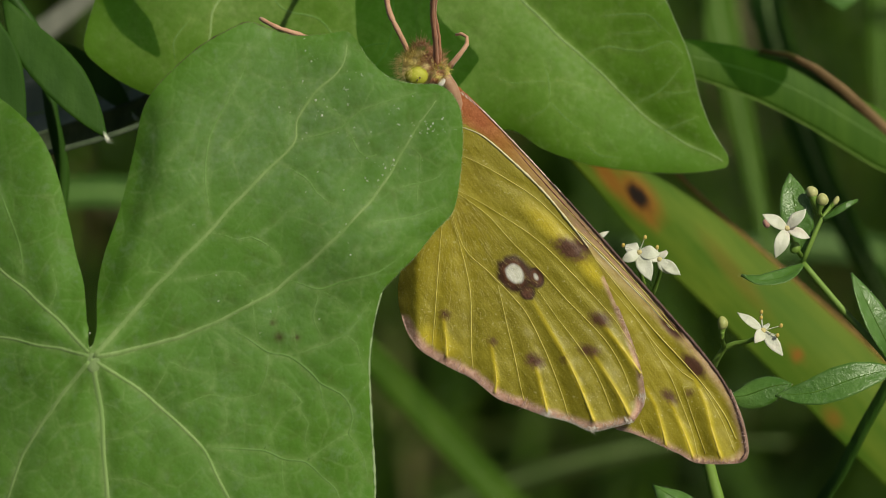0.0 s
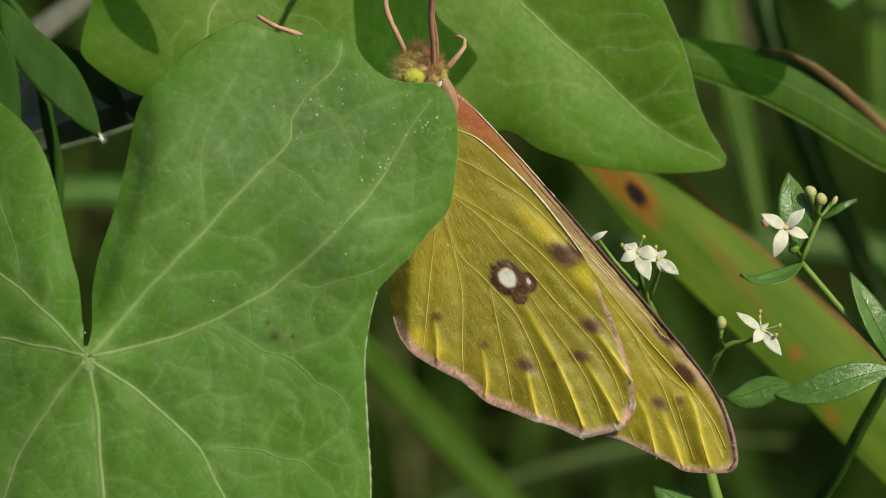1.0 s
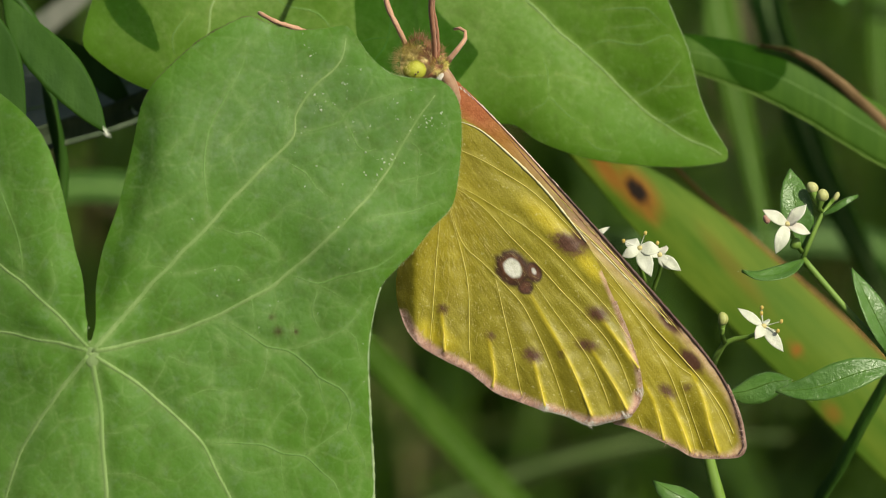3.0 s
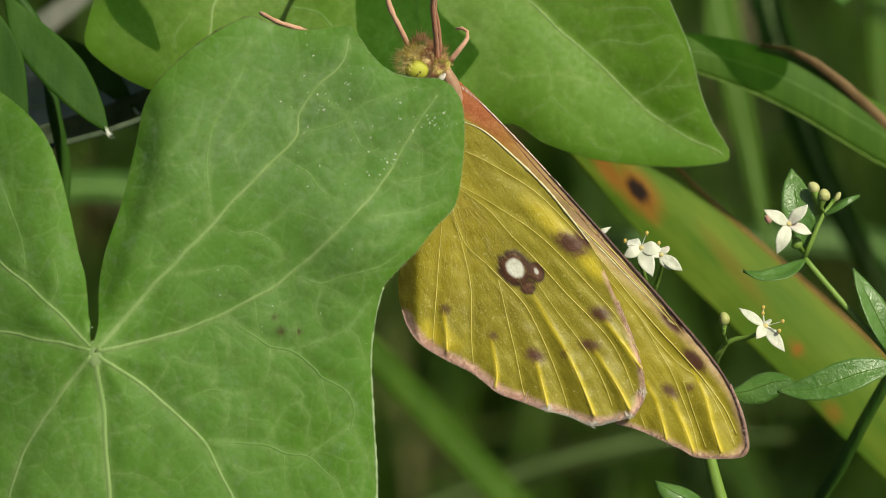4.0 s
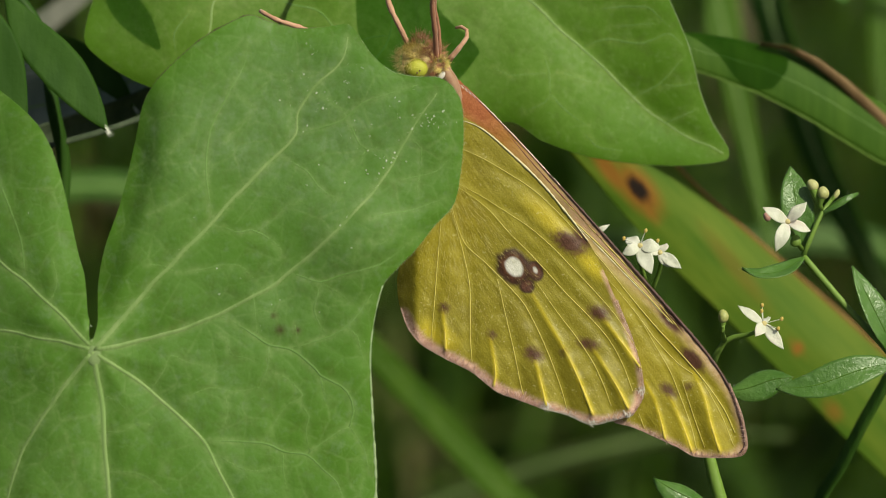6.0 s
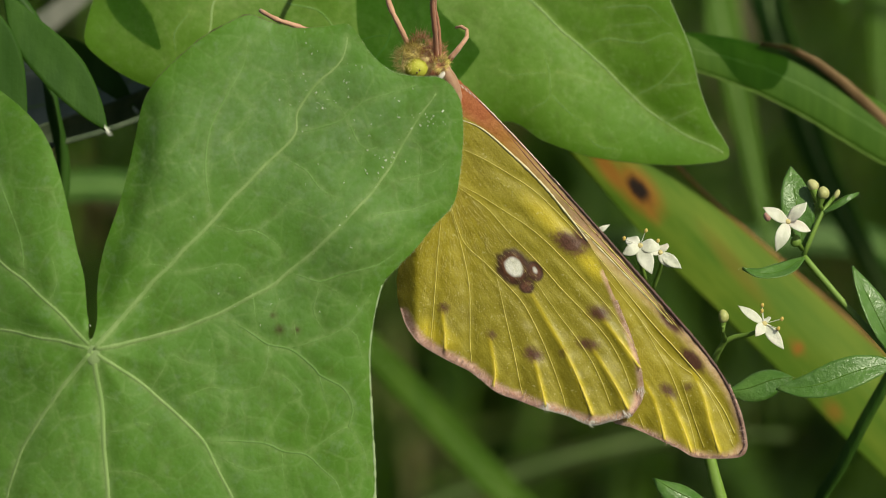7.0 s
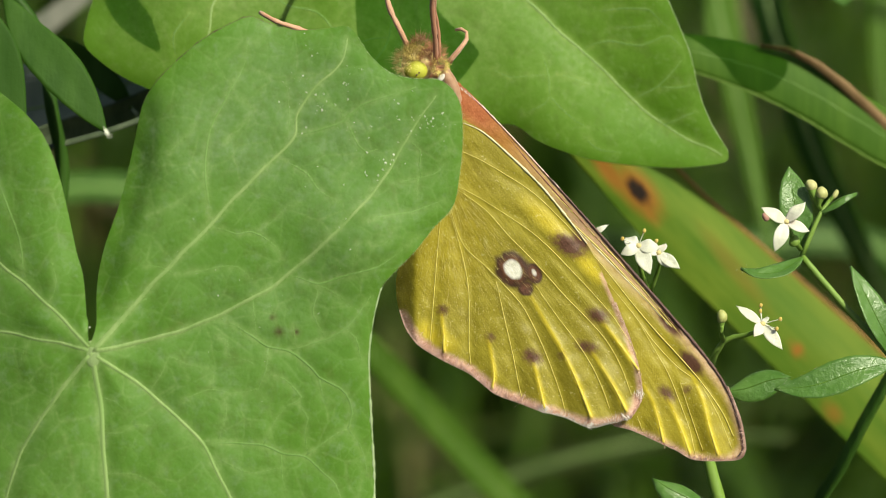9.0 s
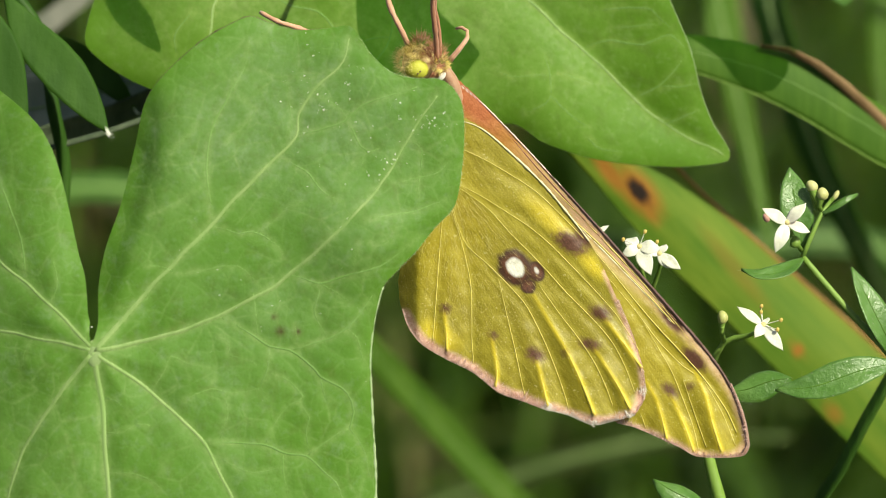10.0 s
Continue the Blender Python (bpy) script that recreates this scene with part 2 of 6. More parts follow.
M_SILK = fuzz_material("silky_yellow_hair", (0.33, 0.28, 0.04), (0.50, 0.44, 0.13))
M_SKIN = fuzz_material("rosy_brown_limb", (0.48, 0.22, 0.13), (0.68, 0.42, 0.28))
M_PALE = fuzz_material("pale_scales", (0.62, 0.56, 0.50), (0.80, 0.76, 0.70))
M_CREAM = fuzz_material("cream_scales", (0.64, 0.56, 0.30), (0.82, 0.76, 0.52))
M_WINGVEIN = fuzz_material("golden_vein", (0.50, 0.42, 0.06), (0.66, 0.56, 0.15))
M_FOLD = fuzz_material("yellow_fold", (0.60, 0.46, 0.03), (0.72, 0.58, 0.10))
M_ROOT = fuzz_material("tan_wing_root", (0.31, 0.15, 0.08), (0.47, 0.30, 0.19))
M_DARKVEIN = fuzz_material("purple_brown_vein", (0.06, 0.025, 0.022), (0.13, 0.06, 0.05))


def eye_material():
    n = Nodes("lime_compound_eye")
    facets = n.cells(9000.0)
    colour = n.mix(n.ramp(n.noise(900.0), 0.35, 0.7), (0.34, 0.36, 0.03), (0.47, 0.47, 0.06))
    return n.finish(colour, 0.6, n.bump(facets, 0.00002, 0.5), 0.0, None, 0.3)


M_EYE = eye_material()
M_SPECKLE = speckle_material()
M_PETAL = petal_material()
M_BUD = bud_material()
M_ROSYBUD = fuzz_material("rosy_bud", (0.40, 0.17, 0.14), (0.58, 0.34, 0.28))
M_ANTHER = fuzz_material("golden_anther", (0.50, 0.33, 0.05), (0.70, 0.54, 0.16))
M_DISC = fuzz_material("tan_flower_disc", (0.50, 0.42, 0.16), (0.66, 0.56, 0.28))


def rusty_blade_material():
    """Yellowing broad blade with rust spots that have a dark heart."""
    n = Nodes("rusty_broad_blade")
    lines = n.noise(1.0, 3.0, 0.6, 0.0, n.stretched(950.0, 950.0, 30.0, -46.0))
    colour = n.mix(n.ramp(lines, 0.35, 0.68), (0.074, 0.156, 0.010), (0.152, 0.222, 0.020))
    colour = n.mix(n.ramp(n.noise(70.0), 0.45, 0.7, 0.0, 0.5), colour, (0.09, 0.16, 0.012))
    colour = n.mix(n.mark("rust"), colour, (0.34, 0.12, 0.02))
    colour = n.mix(n.mark("dark"), colour, (0.018, 0.011, 0.008))
    return n.finish(colour, 0.6, n.bump(lines, 0.0002, 0.5), 0.25, None, 0.15)


def soil_material():
    n = Nodes("meadow_soil")
    colour = n.mix(n.ramp(n.noise(6.0, 6.0, 0.7), 0.35, 0.65), (0.022, 0.032, 0.008), (0.042, 0.066, 0.012))
    colour = n.mix(n.ramp(n.noise(90.0, 5.0, 0.7), 0.4, 0.7, 0.0, 0.7), colour, (0.038, 0.026, 0.015))
    return n.finish(colour, 0.9, n.bump(n.noise(60.0, 6.0, 0.7), 0.01, 0.8))


def meadow_material(name, low, high, dry):
    n = Nodes(name)
    tone = n.each(True)
    colour = n.mix(tone, low, high)
    colour = n.mix(n.ramp(tone, 0.86, 0.97), colour, dry)
    return n.finish(colour, 0.45, None, 0.3)


M_RUSTY = rusty_blade_material()
M_SOIL = soil_material()
M_MEADOW = meadow_material("meadow_grass", (0.042, 0.105, 0.006), (0.105, 0.205, 0.016), (0.17, 0.145, 0.055))
M_SUNNY = plain_leaf("grass_blade_sunny", (0.054, 0.126, 0.010), (0.084, 0.168, 0.018), 0.3, 0.6, 700.0, 0.15, 0.0, 0.05)
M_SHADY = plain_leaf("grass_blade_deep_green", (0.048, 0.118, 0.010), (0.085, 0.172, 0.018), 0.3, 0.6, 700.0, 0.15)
M_DRY = plain_leaf("dry_brown_edge", (0.20, 0.105, 0.035), (0.33, 0.19, 0.075), 0.15, 0.6)
M_CURL = plain_leaf("curled_brown_blade", (0.185, 0.112, 0.048), (0.320, 0.205, 0.098), 0.1, 0.6)
M_GREYLEAF = plain_leaf("grey_old_blade", (0.055, 0.080, 0.044), (0.110, 0.138, 0.085), 0.15, 0.4)
M_DIM = plain_leaf("dull_dark_blade", (0.040, 0.062, 0.014), (0.062, 0.086, 0.024), 0.2, 0.7, 700.0, 0.1)
# lighter copy of the old-blade grey, makes up for dim light in shade
M_GREYLIFT = plain_leaf("grey_old_leaf_lightened", (0.15, 0.19, 0.13), (0.25, 0.29, 0.21), 0.2, 0.5)
M_STRAW = plain_leaf("bleached_straw", (0.13, 0.14, 0.11), (0.20, 0.20, 0.165), 0.1, 0.7)


# ---- shapes ----
def smooth_line(points, step, closed=False):
    """Points along a smooth curve through the given ones, about step apart."""
    p = [np.array(q, float) for q in points]
    n = len(p)
    out = []
    for i in range(n if closed else n - 1):
        a, b = p[i], p[(i + 1) % n]
        before = p[i - 1] if closed or i > 0 else 2 * a - b
        after = p[(i + 2) % n] if closed or i + 2 < n else 2 * b - a
        chord = np.linalg.norm(b - a)
        k = max(1, int(chord / step))
        ta, tb = 0.5 * (b - before), 0.5 * (after - a)
        ta = ta * min(1.0, chord / (np.linalg.norm(ta) + 1e-9))
        tb = tb * min(1.0, chord / (np.linalg.norm(tb) + 1e-9))
        for j in range(k):
            t = j / k
            out.append((2 * t ** 3 - 3 * t * t + 1) * a + (t ** 3 - 2 * t * t + t) * ta + (3 * t * t - 2 * t ** 3) * b + (t ** 3 - t * t) * tb)
    if not closed:
        out.append(p[-1])
    return np.array(out)


def off_line(xy, line):
    """Distance of each place from an open line, and how far along it (0 to 1) the nearest point lies."""
    best, along = np.full(len(xy), 1e9), np.zeros(len(xy))
    for i in range(len(line) - 1):
        a, b = line[i], line[i + 1]
        ab = b - a
        t = np.clip(((xy - a) @ ab) / max(ab @ ab, 1e-9), 0, 1)
        d = np.linalg.norm(xy - a - t[:, None] * ab, axis=1)
        near = d < best
        best[near], along[near] = d[near], (i + t[near]) / (len(line) - 1)
    return best, along


def inside(xy, ring):
    hit = np.zeros(len(xy), bool)
    x, y = xy[:, 0], xy[:, 1]
    for i in range(len(ring)):
        (x0, y0), (x1, y1) = ring[i - 1], ring[i]
        if y0 == y1:
            continue
        cross = (y0 > y) != (y1 > y)
        hit ^= cross & (x < (x1 - x0) * (y - y0) / (y1 - y0) + x0)
    return hit


def waves(xy, size, seed=0):
    """Smooth uneven relief, about -1 to 1."""
    r = np.random.RandomState(seed)
    out = np.zeros(len(xy))
    for k in range(6):
        a = r.uniform(0, 2 * np.pi)
        w = 2 * np.pi / (size * r.uniform(0.6, 1.6))
        out += np.sin((xy[:, 0] * np.cos(a) + xy[:, 1] * np.sin(a)) * w + r.uniform(0, 6.28))
    return out / 3.0


def thing(name, base, label, category, group="", kind=""):
    ob = new(name)
    ob.empty_display_size = 0.005
    ob["base"] = [float(c) for c in base]
    ob.matrix_world = SUBJECT @ Matrix.Translation(Vector(base) * MM)
    return tagged(ob, label, category, group, kind)


def part(name, data, material, parent, label="", base=(0, 0, 0)):
    """Links a mesh as one part under a thing or a part; base is its own origin in the thing's space."""
    ob = new(name, data)
    ob.parent = parent
    ob.matrix_basis = Matrix.Translation(Vector(base) * MM)
    data.materials.append(material)
    return tagged(ob, label)


def mesh_of(name, verts, faces, origin, marks=None, smooth=True):
    data = bpy.data.meshes.new(name)
    v = (np.asarray(verts, float) - np.asarray(origin, float)) * MM
    data.from_pydata(v.tolist(), [], faces)
    for key, values in (marks or {}).items():
        layer = data.attributes.new(key, "FLOAT", "POINT")
        layer.data.foreach_set("value", np.asarray(values, np.float32))
    if smooth:
        data.polygons.foreach_set("use_smooth", [True] * len(data.polygons))
    data.update()
    return data


def sheet(name, outline, step, depth, origin, marks=None, rough_edge=0.0):
    """A thin curved sheet, filled out of its outline: depth(xy, rim) gives how far back each place lies."""
    ring = smooth_line(outline, step, True)
    far_ring = smooth_line(outline, max(step, 0.35), True)
    far_ring = np.vstack([far_ring, far_ring[:1]])
    if rough_edge:
        ring = ring + np.random.RandomState(5).normal(0, rough_edge, ring.shape)
    lo, hi = ring.min(0), ring.max(0)
    nx, ny = int((hi[0] - lo[0]) / step) + 1, int((hi[1] - lo[1]) / (step * 0.87)) + 1
    gx, gy = np.meshgrid(np.arange(nx) * step, np.arange(ny) * step * 0.87)
    gx = gx + (np.arange(ny) % 2)[:, None] * step * 0.5
    grid = np.stack([gx.ravel() + lo[0], gy.ravel() + lo[1]], 1)
    grid = grid[inside(grid, ring)]
    rim, _ = off_line(grid, far_ring)
    near = np.where(rim < step * 2)[0]
    gap = np.array([np.sqrt(((ring - grid[i]) ** 2).sum(1).min()) for i in near])
    grid = np.delete(grid, near[gap < step * 0.5], 0)
    pts = np.vstack([ring, grid])
    got = geometry.delaunay_2d_cdt([Vector(p) for p in pts], [], [list(range(len(ring)))], 1, 1e-6)
    xy = np.array([(p[0], p[1]) for p in got[0]])
    rim, _ = off_line(xy, far_ring)
    d = depth(xy, rim)
    verts = np.stack([xy[:, 0], d, xy[:, 1]], 1)
    return mesh_of(name, verts, [list(f) for f in got[2]], origin, marks(xy, rim) if marks else None)


def thicken(ob, amount):
    uses = collections.Counter(key for f in ob.data.polygons for key in f.edge_keys)
    for e in ob.data.edges:
        e.use_edge_sharp = uses[e.key] == 1
    m = ob.modifiers.new("thickness", "SOLIDIFY")
    m.thickness, m.offset = amount * MM, 0.0
    return ob


def tube(name, points, radii, origin, sides=8, step=0.5, rough=0.0):
    """A round tapered strand through the points; radii are spread evenly along it."""
    line = smooth_line(points, step)
    n = len(line)
    r = np.interp(np.linspace(0, 1, n), np.linspace(0, 1, len(radii)), radii)
    if rough:
        r = r * (1 + np.random.RandomState(7).normal(0, rough, n))
    verts, faces = [], []
    side = np.array([0.31, -0.8, 0.2])
    for i in range(n):
        way = line[min(i + 1, n - 1)] - line[max(i - 1, 0)]
        way = way / (np.linalg.norm(way) + 1e-9)
        side = side - way * (side @ way)
        side = side / (np.linalg.norm(side) + 1e-9)
        up = np.cross(way, side)
        for k in range(sides):
            a = 2 * math.pi * k / sides
            verts.append(line[i] + r[i] * (math.cos(a) * side + math.sin(a) * up))
    for i in range(n - 1):
        for k in range(sides):
            a, b = i * sides + k, i * sides + (k + 1) % sides
            faces.append((a, b, b + sides, a + sides))
    faces.append(tuple(range(sides))[::-1])
    faces.append(tuple(range((n - 1) * sides, n * sides)))
    return mesh_of(name, verts, faces, origin)


def blade(name, points, widths, facing, origin, fold=0.15, thick=0.12, step=0.8, across=9, marks=None, twist=0.0, start=0.0):
    """A long leaf: a lens-shaped strip through the points with a keel along its middle; facing is the way its face looks."""
    line = smooth_line(points, step)
    n = len(line)
    w = np.interp(np.linspace(0, 1, n), np.linspace(start, 1, len(widths)), widths) * 0.5
    verts, faces, tags = [], [], []
    for i in range(n):
        way = line[min(i + 1, n - 1)] - line[max(i - 1, 0)]
        way = way / (np.linalg.norm(way) + 1e-9)
        f = np.array(facing, float)
        f = f - way * (f @ way)
        f = f / (np.linalg.norm(f) + 1e-9)
        side = np.cross(way, f)
        a = radians(twist) * i / n
        f, side = f * math.cos(a) + side * math.sin(a), side * math.cos(a) - f * math.sin(a)
        for face in (1, -1):
            for k in range(across):
                s = 2 * k / (across - 1) - 1
                s *= face
                dip = fold * w[i] * abs(s) ** 1.4
                body = thick * 0.5 * (1 - s * s) * face + thick * 0.04 * face
                verts.append(line[i] + side * s * w[i] + f * (dip + body))
                tags.append((i / (n - 1), s))
    m = 2 * across
    for i in range(n - 1):
        for k in range(m):
            a, b = i * m + k, i * m + (k + 1) % m
            faces.append((a, b, b + m, a + m))
    faces.append(tuple(range(m))[::-1])
    faces.append(tuple(range((n - 1) * m, n * m)))
    return mesh_of(name, verts, faces, origin, marks(np.array(verts), np.array(tags)) if marks else None)


def ball(name, centre, size, origin, turn=0.0, rings=14, lump=0.0):
    verts, faces, segs = [], [], 20
    c, s = math.cos(radians(turn)), math.sin(radians(turn))
    for i in range(rings + 1):
        a = math.pi * i / rings
        for k in range(segs):
            b = 2 * math.pi * k / segs
            p = [math.sin(a) * math.cos(b) * size[0], math.sin(a) * math.sin(b) * size[1], math.cos(a) * size[2]]
            g = 1 + lump * noise.noise(Vector(p) * 2.0)
            x, z = p[0] * g, p[2] * g
            verts.append((centre[0] + x * c + z * s, centre[1] + p[1] * g, centre[2] - x * s + z * c))
    for i in range(rings):
        for k in range(segs):
            a, b = i * segs + k, i * segs + (k + 1) % segs
            faces.append((a, b, b + segs, a + segs))
    return mesh_of(name, verts, faces, origin)


def tufts(name, roots, ways, lengths, width, origin, seed=1):
    """Many fine tapering hairs in one mesh."""
    r = np.random.RandomState(seed)
    verts, faces = [], []
    for p, way, length in zip(roots, ways, lengths):
        way = np.array(way, float)
        way = way / np.linalg.norm(way)
        a = np.cross(way, (0.2, 1.0, 0.1))
        a = a / np.linalg.norm(a)
        b = np.cross(way, a)
        bend = r.normal(0, 0.16, 3) * length
        i = len(verts)
        for j, (t, g) in enumerate(((0, 1.0), (0.5, 0.8))):
            q = np.array(p) + way * length * t + bend * t * t
            for k in range(3):
                h = 2 * math.pi * k / 3
                verts.append(q + width * g * (math.cos(h) * a + math.sin(h) * b))
        verts.append(np.array(p) + way * length + bend)
        for k in range(3):
            m = (k + 1) % 3
            faces.append((i + k, i + m, i + 3 + m, i + 3 + k))
            faces.append((i + 3 + k, i + 3 + m, i + 6))
    return mesh_of(name, verts, faces, origin, None, False)


def ground_at(y):
    """The height in the subject's frame at which the ground lies, at depth y."""
    return (-HEIGHT / MM + y * math.sin(radians(TILT))) / math.cos(radians(TILT))


# ---- ground and meadow ----
def build_ground():
    bm = bmesh.new()
    bmesh.ops.create_grid(bm, x_segments=120, y_segments=120, size=1.0)
    for v in bm.verts:
        v.co *= 3.0
        v.co.z = 0.012 * noise.noise(v.co * 6.0) - 0.004
    ring = [e for e in bm.edges if e.is_boundary]
    out = bmesh.ops.extrude_edge_only(bm, edges=ring)["geom"]
    for v in [g for g in out if isinstance(g, bmesh.types.BMVert)]:
        v.co.x, v.co.y, v.co.z = v.co.x * 250, v.co.y * 250, 0.0
    data = bpy.data.meshes.new("ground")
    bm.to_mesh(data)
    bm.free()
    data.materials.append(M_SOIL)
    tagged(new("ground", data), "dark meadow soil and moss under the grass", "ground", "", "structure")


def build_meadow():
    """Thick grass round the subject; the camera's own way to it stays clear."""
    r = np.random.RandomState(3)
    verts, faces = [], []
    planted = 0
    while planted < 8600:
        turn, far = r.uniform(0, 6.283), 2.9 * r.uniform() ** 1.15
        x, y = far * math.cos(turn), 0.36 + far * math.sin(turn)
        if abs(x) < 0.30 and -0.75 < y < 0.10 or abs(x) < 0.25 and y < 0.16:
            continue
        near = far < 0.6
        height = r.uniform(0.08, 0.24) if near else r.uniform(0.10, 0.30)
        if near:
            height = min(height, 0.05 + 0.9 * max(y, 0.02))
        planted += 1
        lean, turn = r.uniform(0.1, 1.0), r.uniform(0, 6.283)
        w = r.uniform(0.0010, 0.0032)
        face = turn + r.uniform(-0.6, 0.6)
        i = len(verts)
        for k in range(7):
            t = k / 6
            reach = height * lean * t * t
            c = Vector((x + math.cos(turn) * reach, y + math.sin(turn) * reach, height * (t - 0.28 * lean * t * t)))
            s = Vector((-math.sin(face), math.cos(face), 0)) * w * (1 - t ** 2.2) + Vector((0, 0, 0))
            keel = Vector((math.cos(face), math.sin(face), 0)) * w * 0.35 * (1 - t)
            verts += [c - s, c + keel, c + s]
        for k in range(6):
            a = i + 3 * k
            faces += [(a, a + 1, a + 4, a + 3), (a + 1, a + 2, a + 5, a + 4), (a + 2, a, a + 3, a + 5)]
    data = bpy.data.meshes.new("meadow_grass")
    data.from_pydata([tuple(v) for v in verts], [], faces)
    data.polygons.foreach_set("use_smooth", [True] * len(data.polygons))
    data.materials.append(M_MEADOW)
    tagged(new("meadow_grass", data), "thick green meadow grass with a few dry blades", "grass", "", "stuff")


build_ground()
build_meadow()


def grass_blade(label, points, widths, facing, material, fold=0.2, marks=None, name="grass_plant", thick=0.25, twist=0.0, rib=0.22, fine=False, margin=None):
    """One broad blade as a thing; its foot runs on down to the ground."""
    foot = points[0]
    root = (foot[0] * 1.02, foot[1] + 4, ground_at(foot[1] + 4) - 2)
    top = thing(name, root, label, "grass", "broad grass blades")
    line = [root, (foot[0] * 1.01, foot[1] + 3, 0.45 * root[2] + 0.55 * foot[2])] + list(points)
    stub = len(smooth_line(line[:3], 1.6))
    start = stub / (stub + len(smooth_line(points, 1.6)))
    ob = part("blade", blade("blade", line, widths, facing, root, fold, thick, 0.5 if fine else 1.6, 33 if fine else 9, marks, twist, start), material, top)
    if margin is not None:
        side, stuff, radius = margin
        count = 33 if fine else 9
        co = np.array([tuple(v.co) for v in ob.data.vertices]).reshape(-1, 2 * count, 3) / MM + np.array(root)
        line = co[int(len(co) * start):, 0 if side < 0 else count - 1]
        part("margin", tube("margin", line, [radius, radius, radius * 0.6], root, 6, 9.0), stuff, ob, "dry discoloured margin")
    if rib:
        keel = [tuple(np.array(p) + np.array(facing) / np.linalg.norm(facing) * thick * 0.55) for p in points]
        part("midrib", tube("midrib", keel, [rib, rib, rib * 0.4], root, 6, 1.6), M_VEIN, ob, "paler midrib")
    return top


# ---- bindweed ----
FRONT_BASE = (-18.53, -5, -5.21)
BACK_BASE = (-1.4, 9, 20.08)
FRONT_RING = [(-18.68, -4.9), (-18.38, -3.88), (-18.38, -1.77), (-18.05, 0.03), (-17.14, 2.74), (-16.42, 5.74), (-15.91, 7.85), (-15.01, 9.2), (-13.05, 11.01), (-11.55, 11.94), (-10.35, 12.45), (-9.44, 12.15), (-7.94, 11.76), (-6.14, 11.85), (-5.08, 11.97), (-4.51, 11.34), (-3.88, 10.41), (-2.83, 9.5), (-1.62, 9.2), (-0.27, 9.14), (0.48, 8.63), (0.93, 7.7), (1.02, 6.05), (0.84, 3.94), (0.48, 2.38), (-0.57, 1.23), (-1.47, 0.09), (-2.53, -0.99), (-3.31, -1.92), (-3.73, -3.58), (-3.97, -5.68), (-3.85, -8.99), (-3.7, -13.2), (-4.33, -19.82), (-7.94, -27.34), (-13.65, -31.85), (-20.57, -26.74), (-25.99, -19.22), (-28.99, -11.4), (-31.1, -3.58), (-31.7, 3.34), (-29.59, 8.75), (-25.99, 9.96), (-23.58, 8.45), (-21.47, 6.5), (-20.51, 4.24), (-19.52, 0.03), (-19.1, -1.47), (-18.83, -4.48)]
FRONT_SPOTS = [(-8.75, -4.26, 0.24), (-7.8, -4.3, 0.17), (-9.05, -3.5, 0.14)]
FRONT_VEINS = []


def main_vein(w, *line):
    FRONT_VEINS.append((w, list(line)))


main_vein(0.20, (-18.53, -5.32), (-15.46, -1.77), (-12.45, 1.38), (-9.74, 4.24), (-7.94, 6.11), (-7.73, 7.4), (-6.44, 9.05), (-5.38, 10.11), (-5.08, 11.31))
main_vein(0.10, (-7.94, 6.17), (-5.53, 6.8), (-4.33, 7.79), (-2.83, 8.3), (-1.47, 8.75))
main_vein(0.20, (-18.53, -5.32), (-14.86, -4.48), (-12, -3.43), (-8.54, -1.47), (-5.83, 0.93), (-4.03, 2.74), (-2.98, 4.24), (-2.38, 5.29), (-1.47, 6.8), (-0.42, 8.3))
main_vein(0.13, (-11.94, -3.45), (-11.22, -3.87), (-10.18, -4.47), (-9.28, -5.08), (-8.23, -5.29), (-7.64, -5.68), (-6.95, -6.37), (-6.65, -6.74), (-5.53, -7.19), (-5.2, -7.52), (-4.96, -8.09), (-4.87, -8.57), (-4.99, -9.14), (-5.08, -9.41), (-4.63, -10.05), (-4.27, -10.8), (-4.03, -11.94))
main_vein(0.18, (-18.53, -5.44), (-16.36, -6.89), (-14.56, -8.39), (-12.9, -10.05), (-12, -11.7), (-11.1, -13.5), (-9.44, -17.11), (-7.94, -21.62))
main_vein(0.12, (-12.83, -10.08), (-11.52, -10.17), (-10.03, -10.24), (-9.43, -10.36), (-8.53, -10.73), (-7.34, -10.94), (-6.44, -11.7), (-5.83, -12.33), (-5.47, -13.2), (-5.17, -14.11))
main_vein(0.24, (-18.53, -5.38), (-18.23, -7.79), (-18.02, -10.8), (-17.71, -13.5), (-17.11, -21.32), (-14.86, -30.35))
main_vein(0.18, (-18.71, -5.53), (-20.27, -7.49), (-21.77, -9.59), (-22.68, -11.4), (-23.28, -13.5), (-24.48, -17.11))
main_vein(0.16, (-18.77, -5.23), (-20.57, -4.84), (-22.68, -4.39), (-25.99, -4.03), (-28.99, -2.98))
main_vein(0.16, (-18.77, -5.08), (-20.27, -3.58), (-22.08, -1.77), (-23.58, -0.72), (-26.29, 2.44), (-28.09, 5.74))
main_vein(0.10, (-22.23, -1.47), (-22.53, 0.63), (-23.34, 2.89), (-24.48, 5.44))
main_vein(0.10, (-12.39, 1.44), (-12.63, 3.94), (-12.45, 6.2), (-11.55, 8.15), (-10.65, 9.8), (-10.35, 11.22))


def fine_vein(w, *line):
    FINE_VEINS.append((w, list(line)))


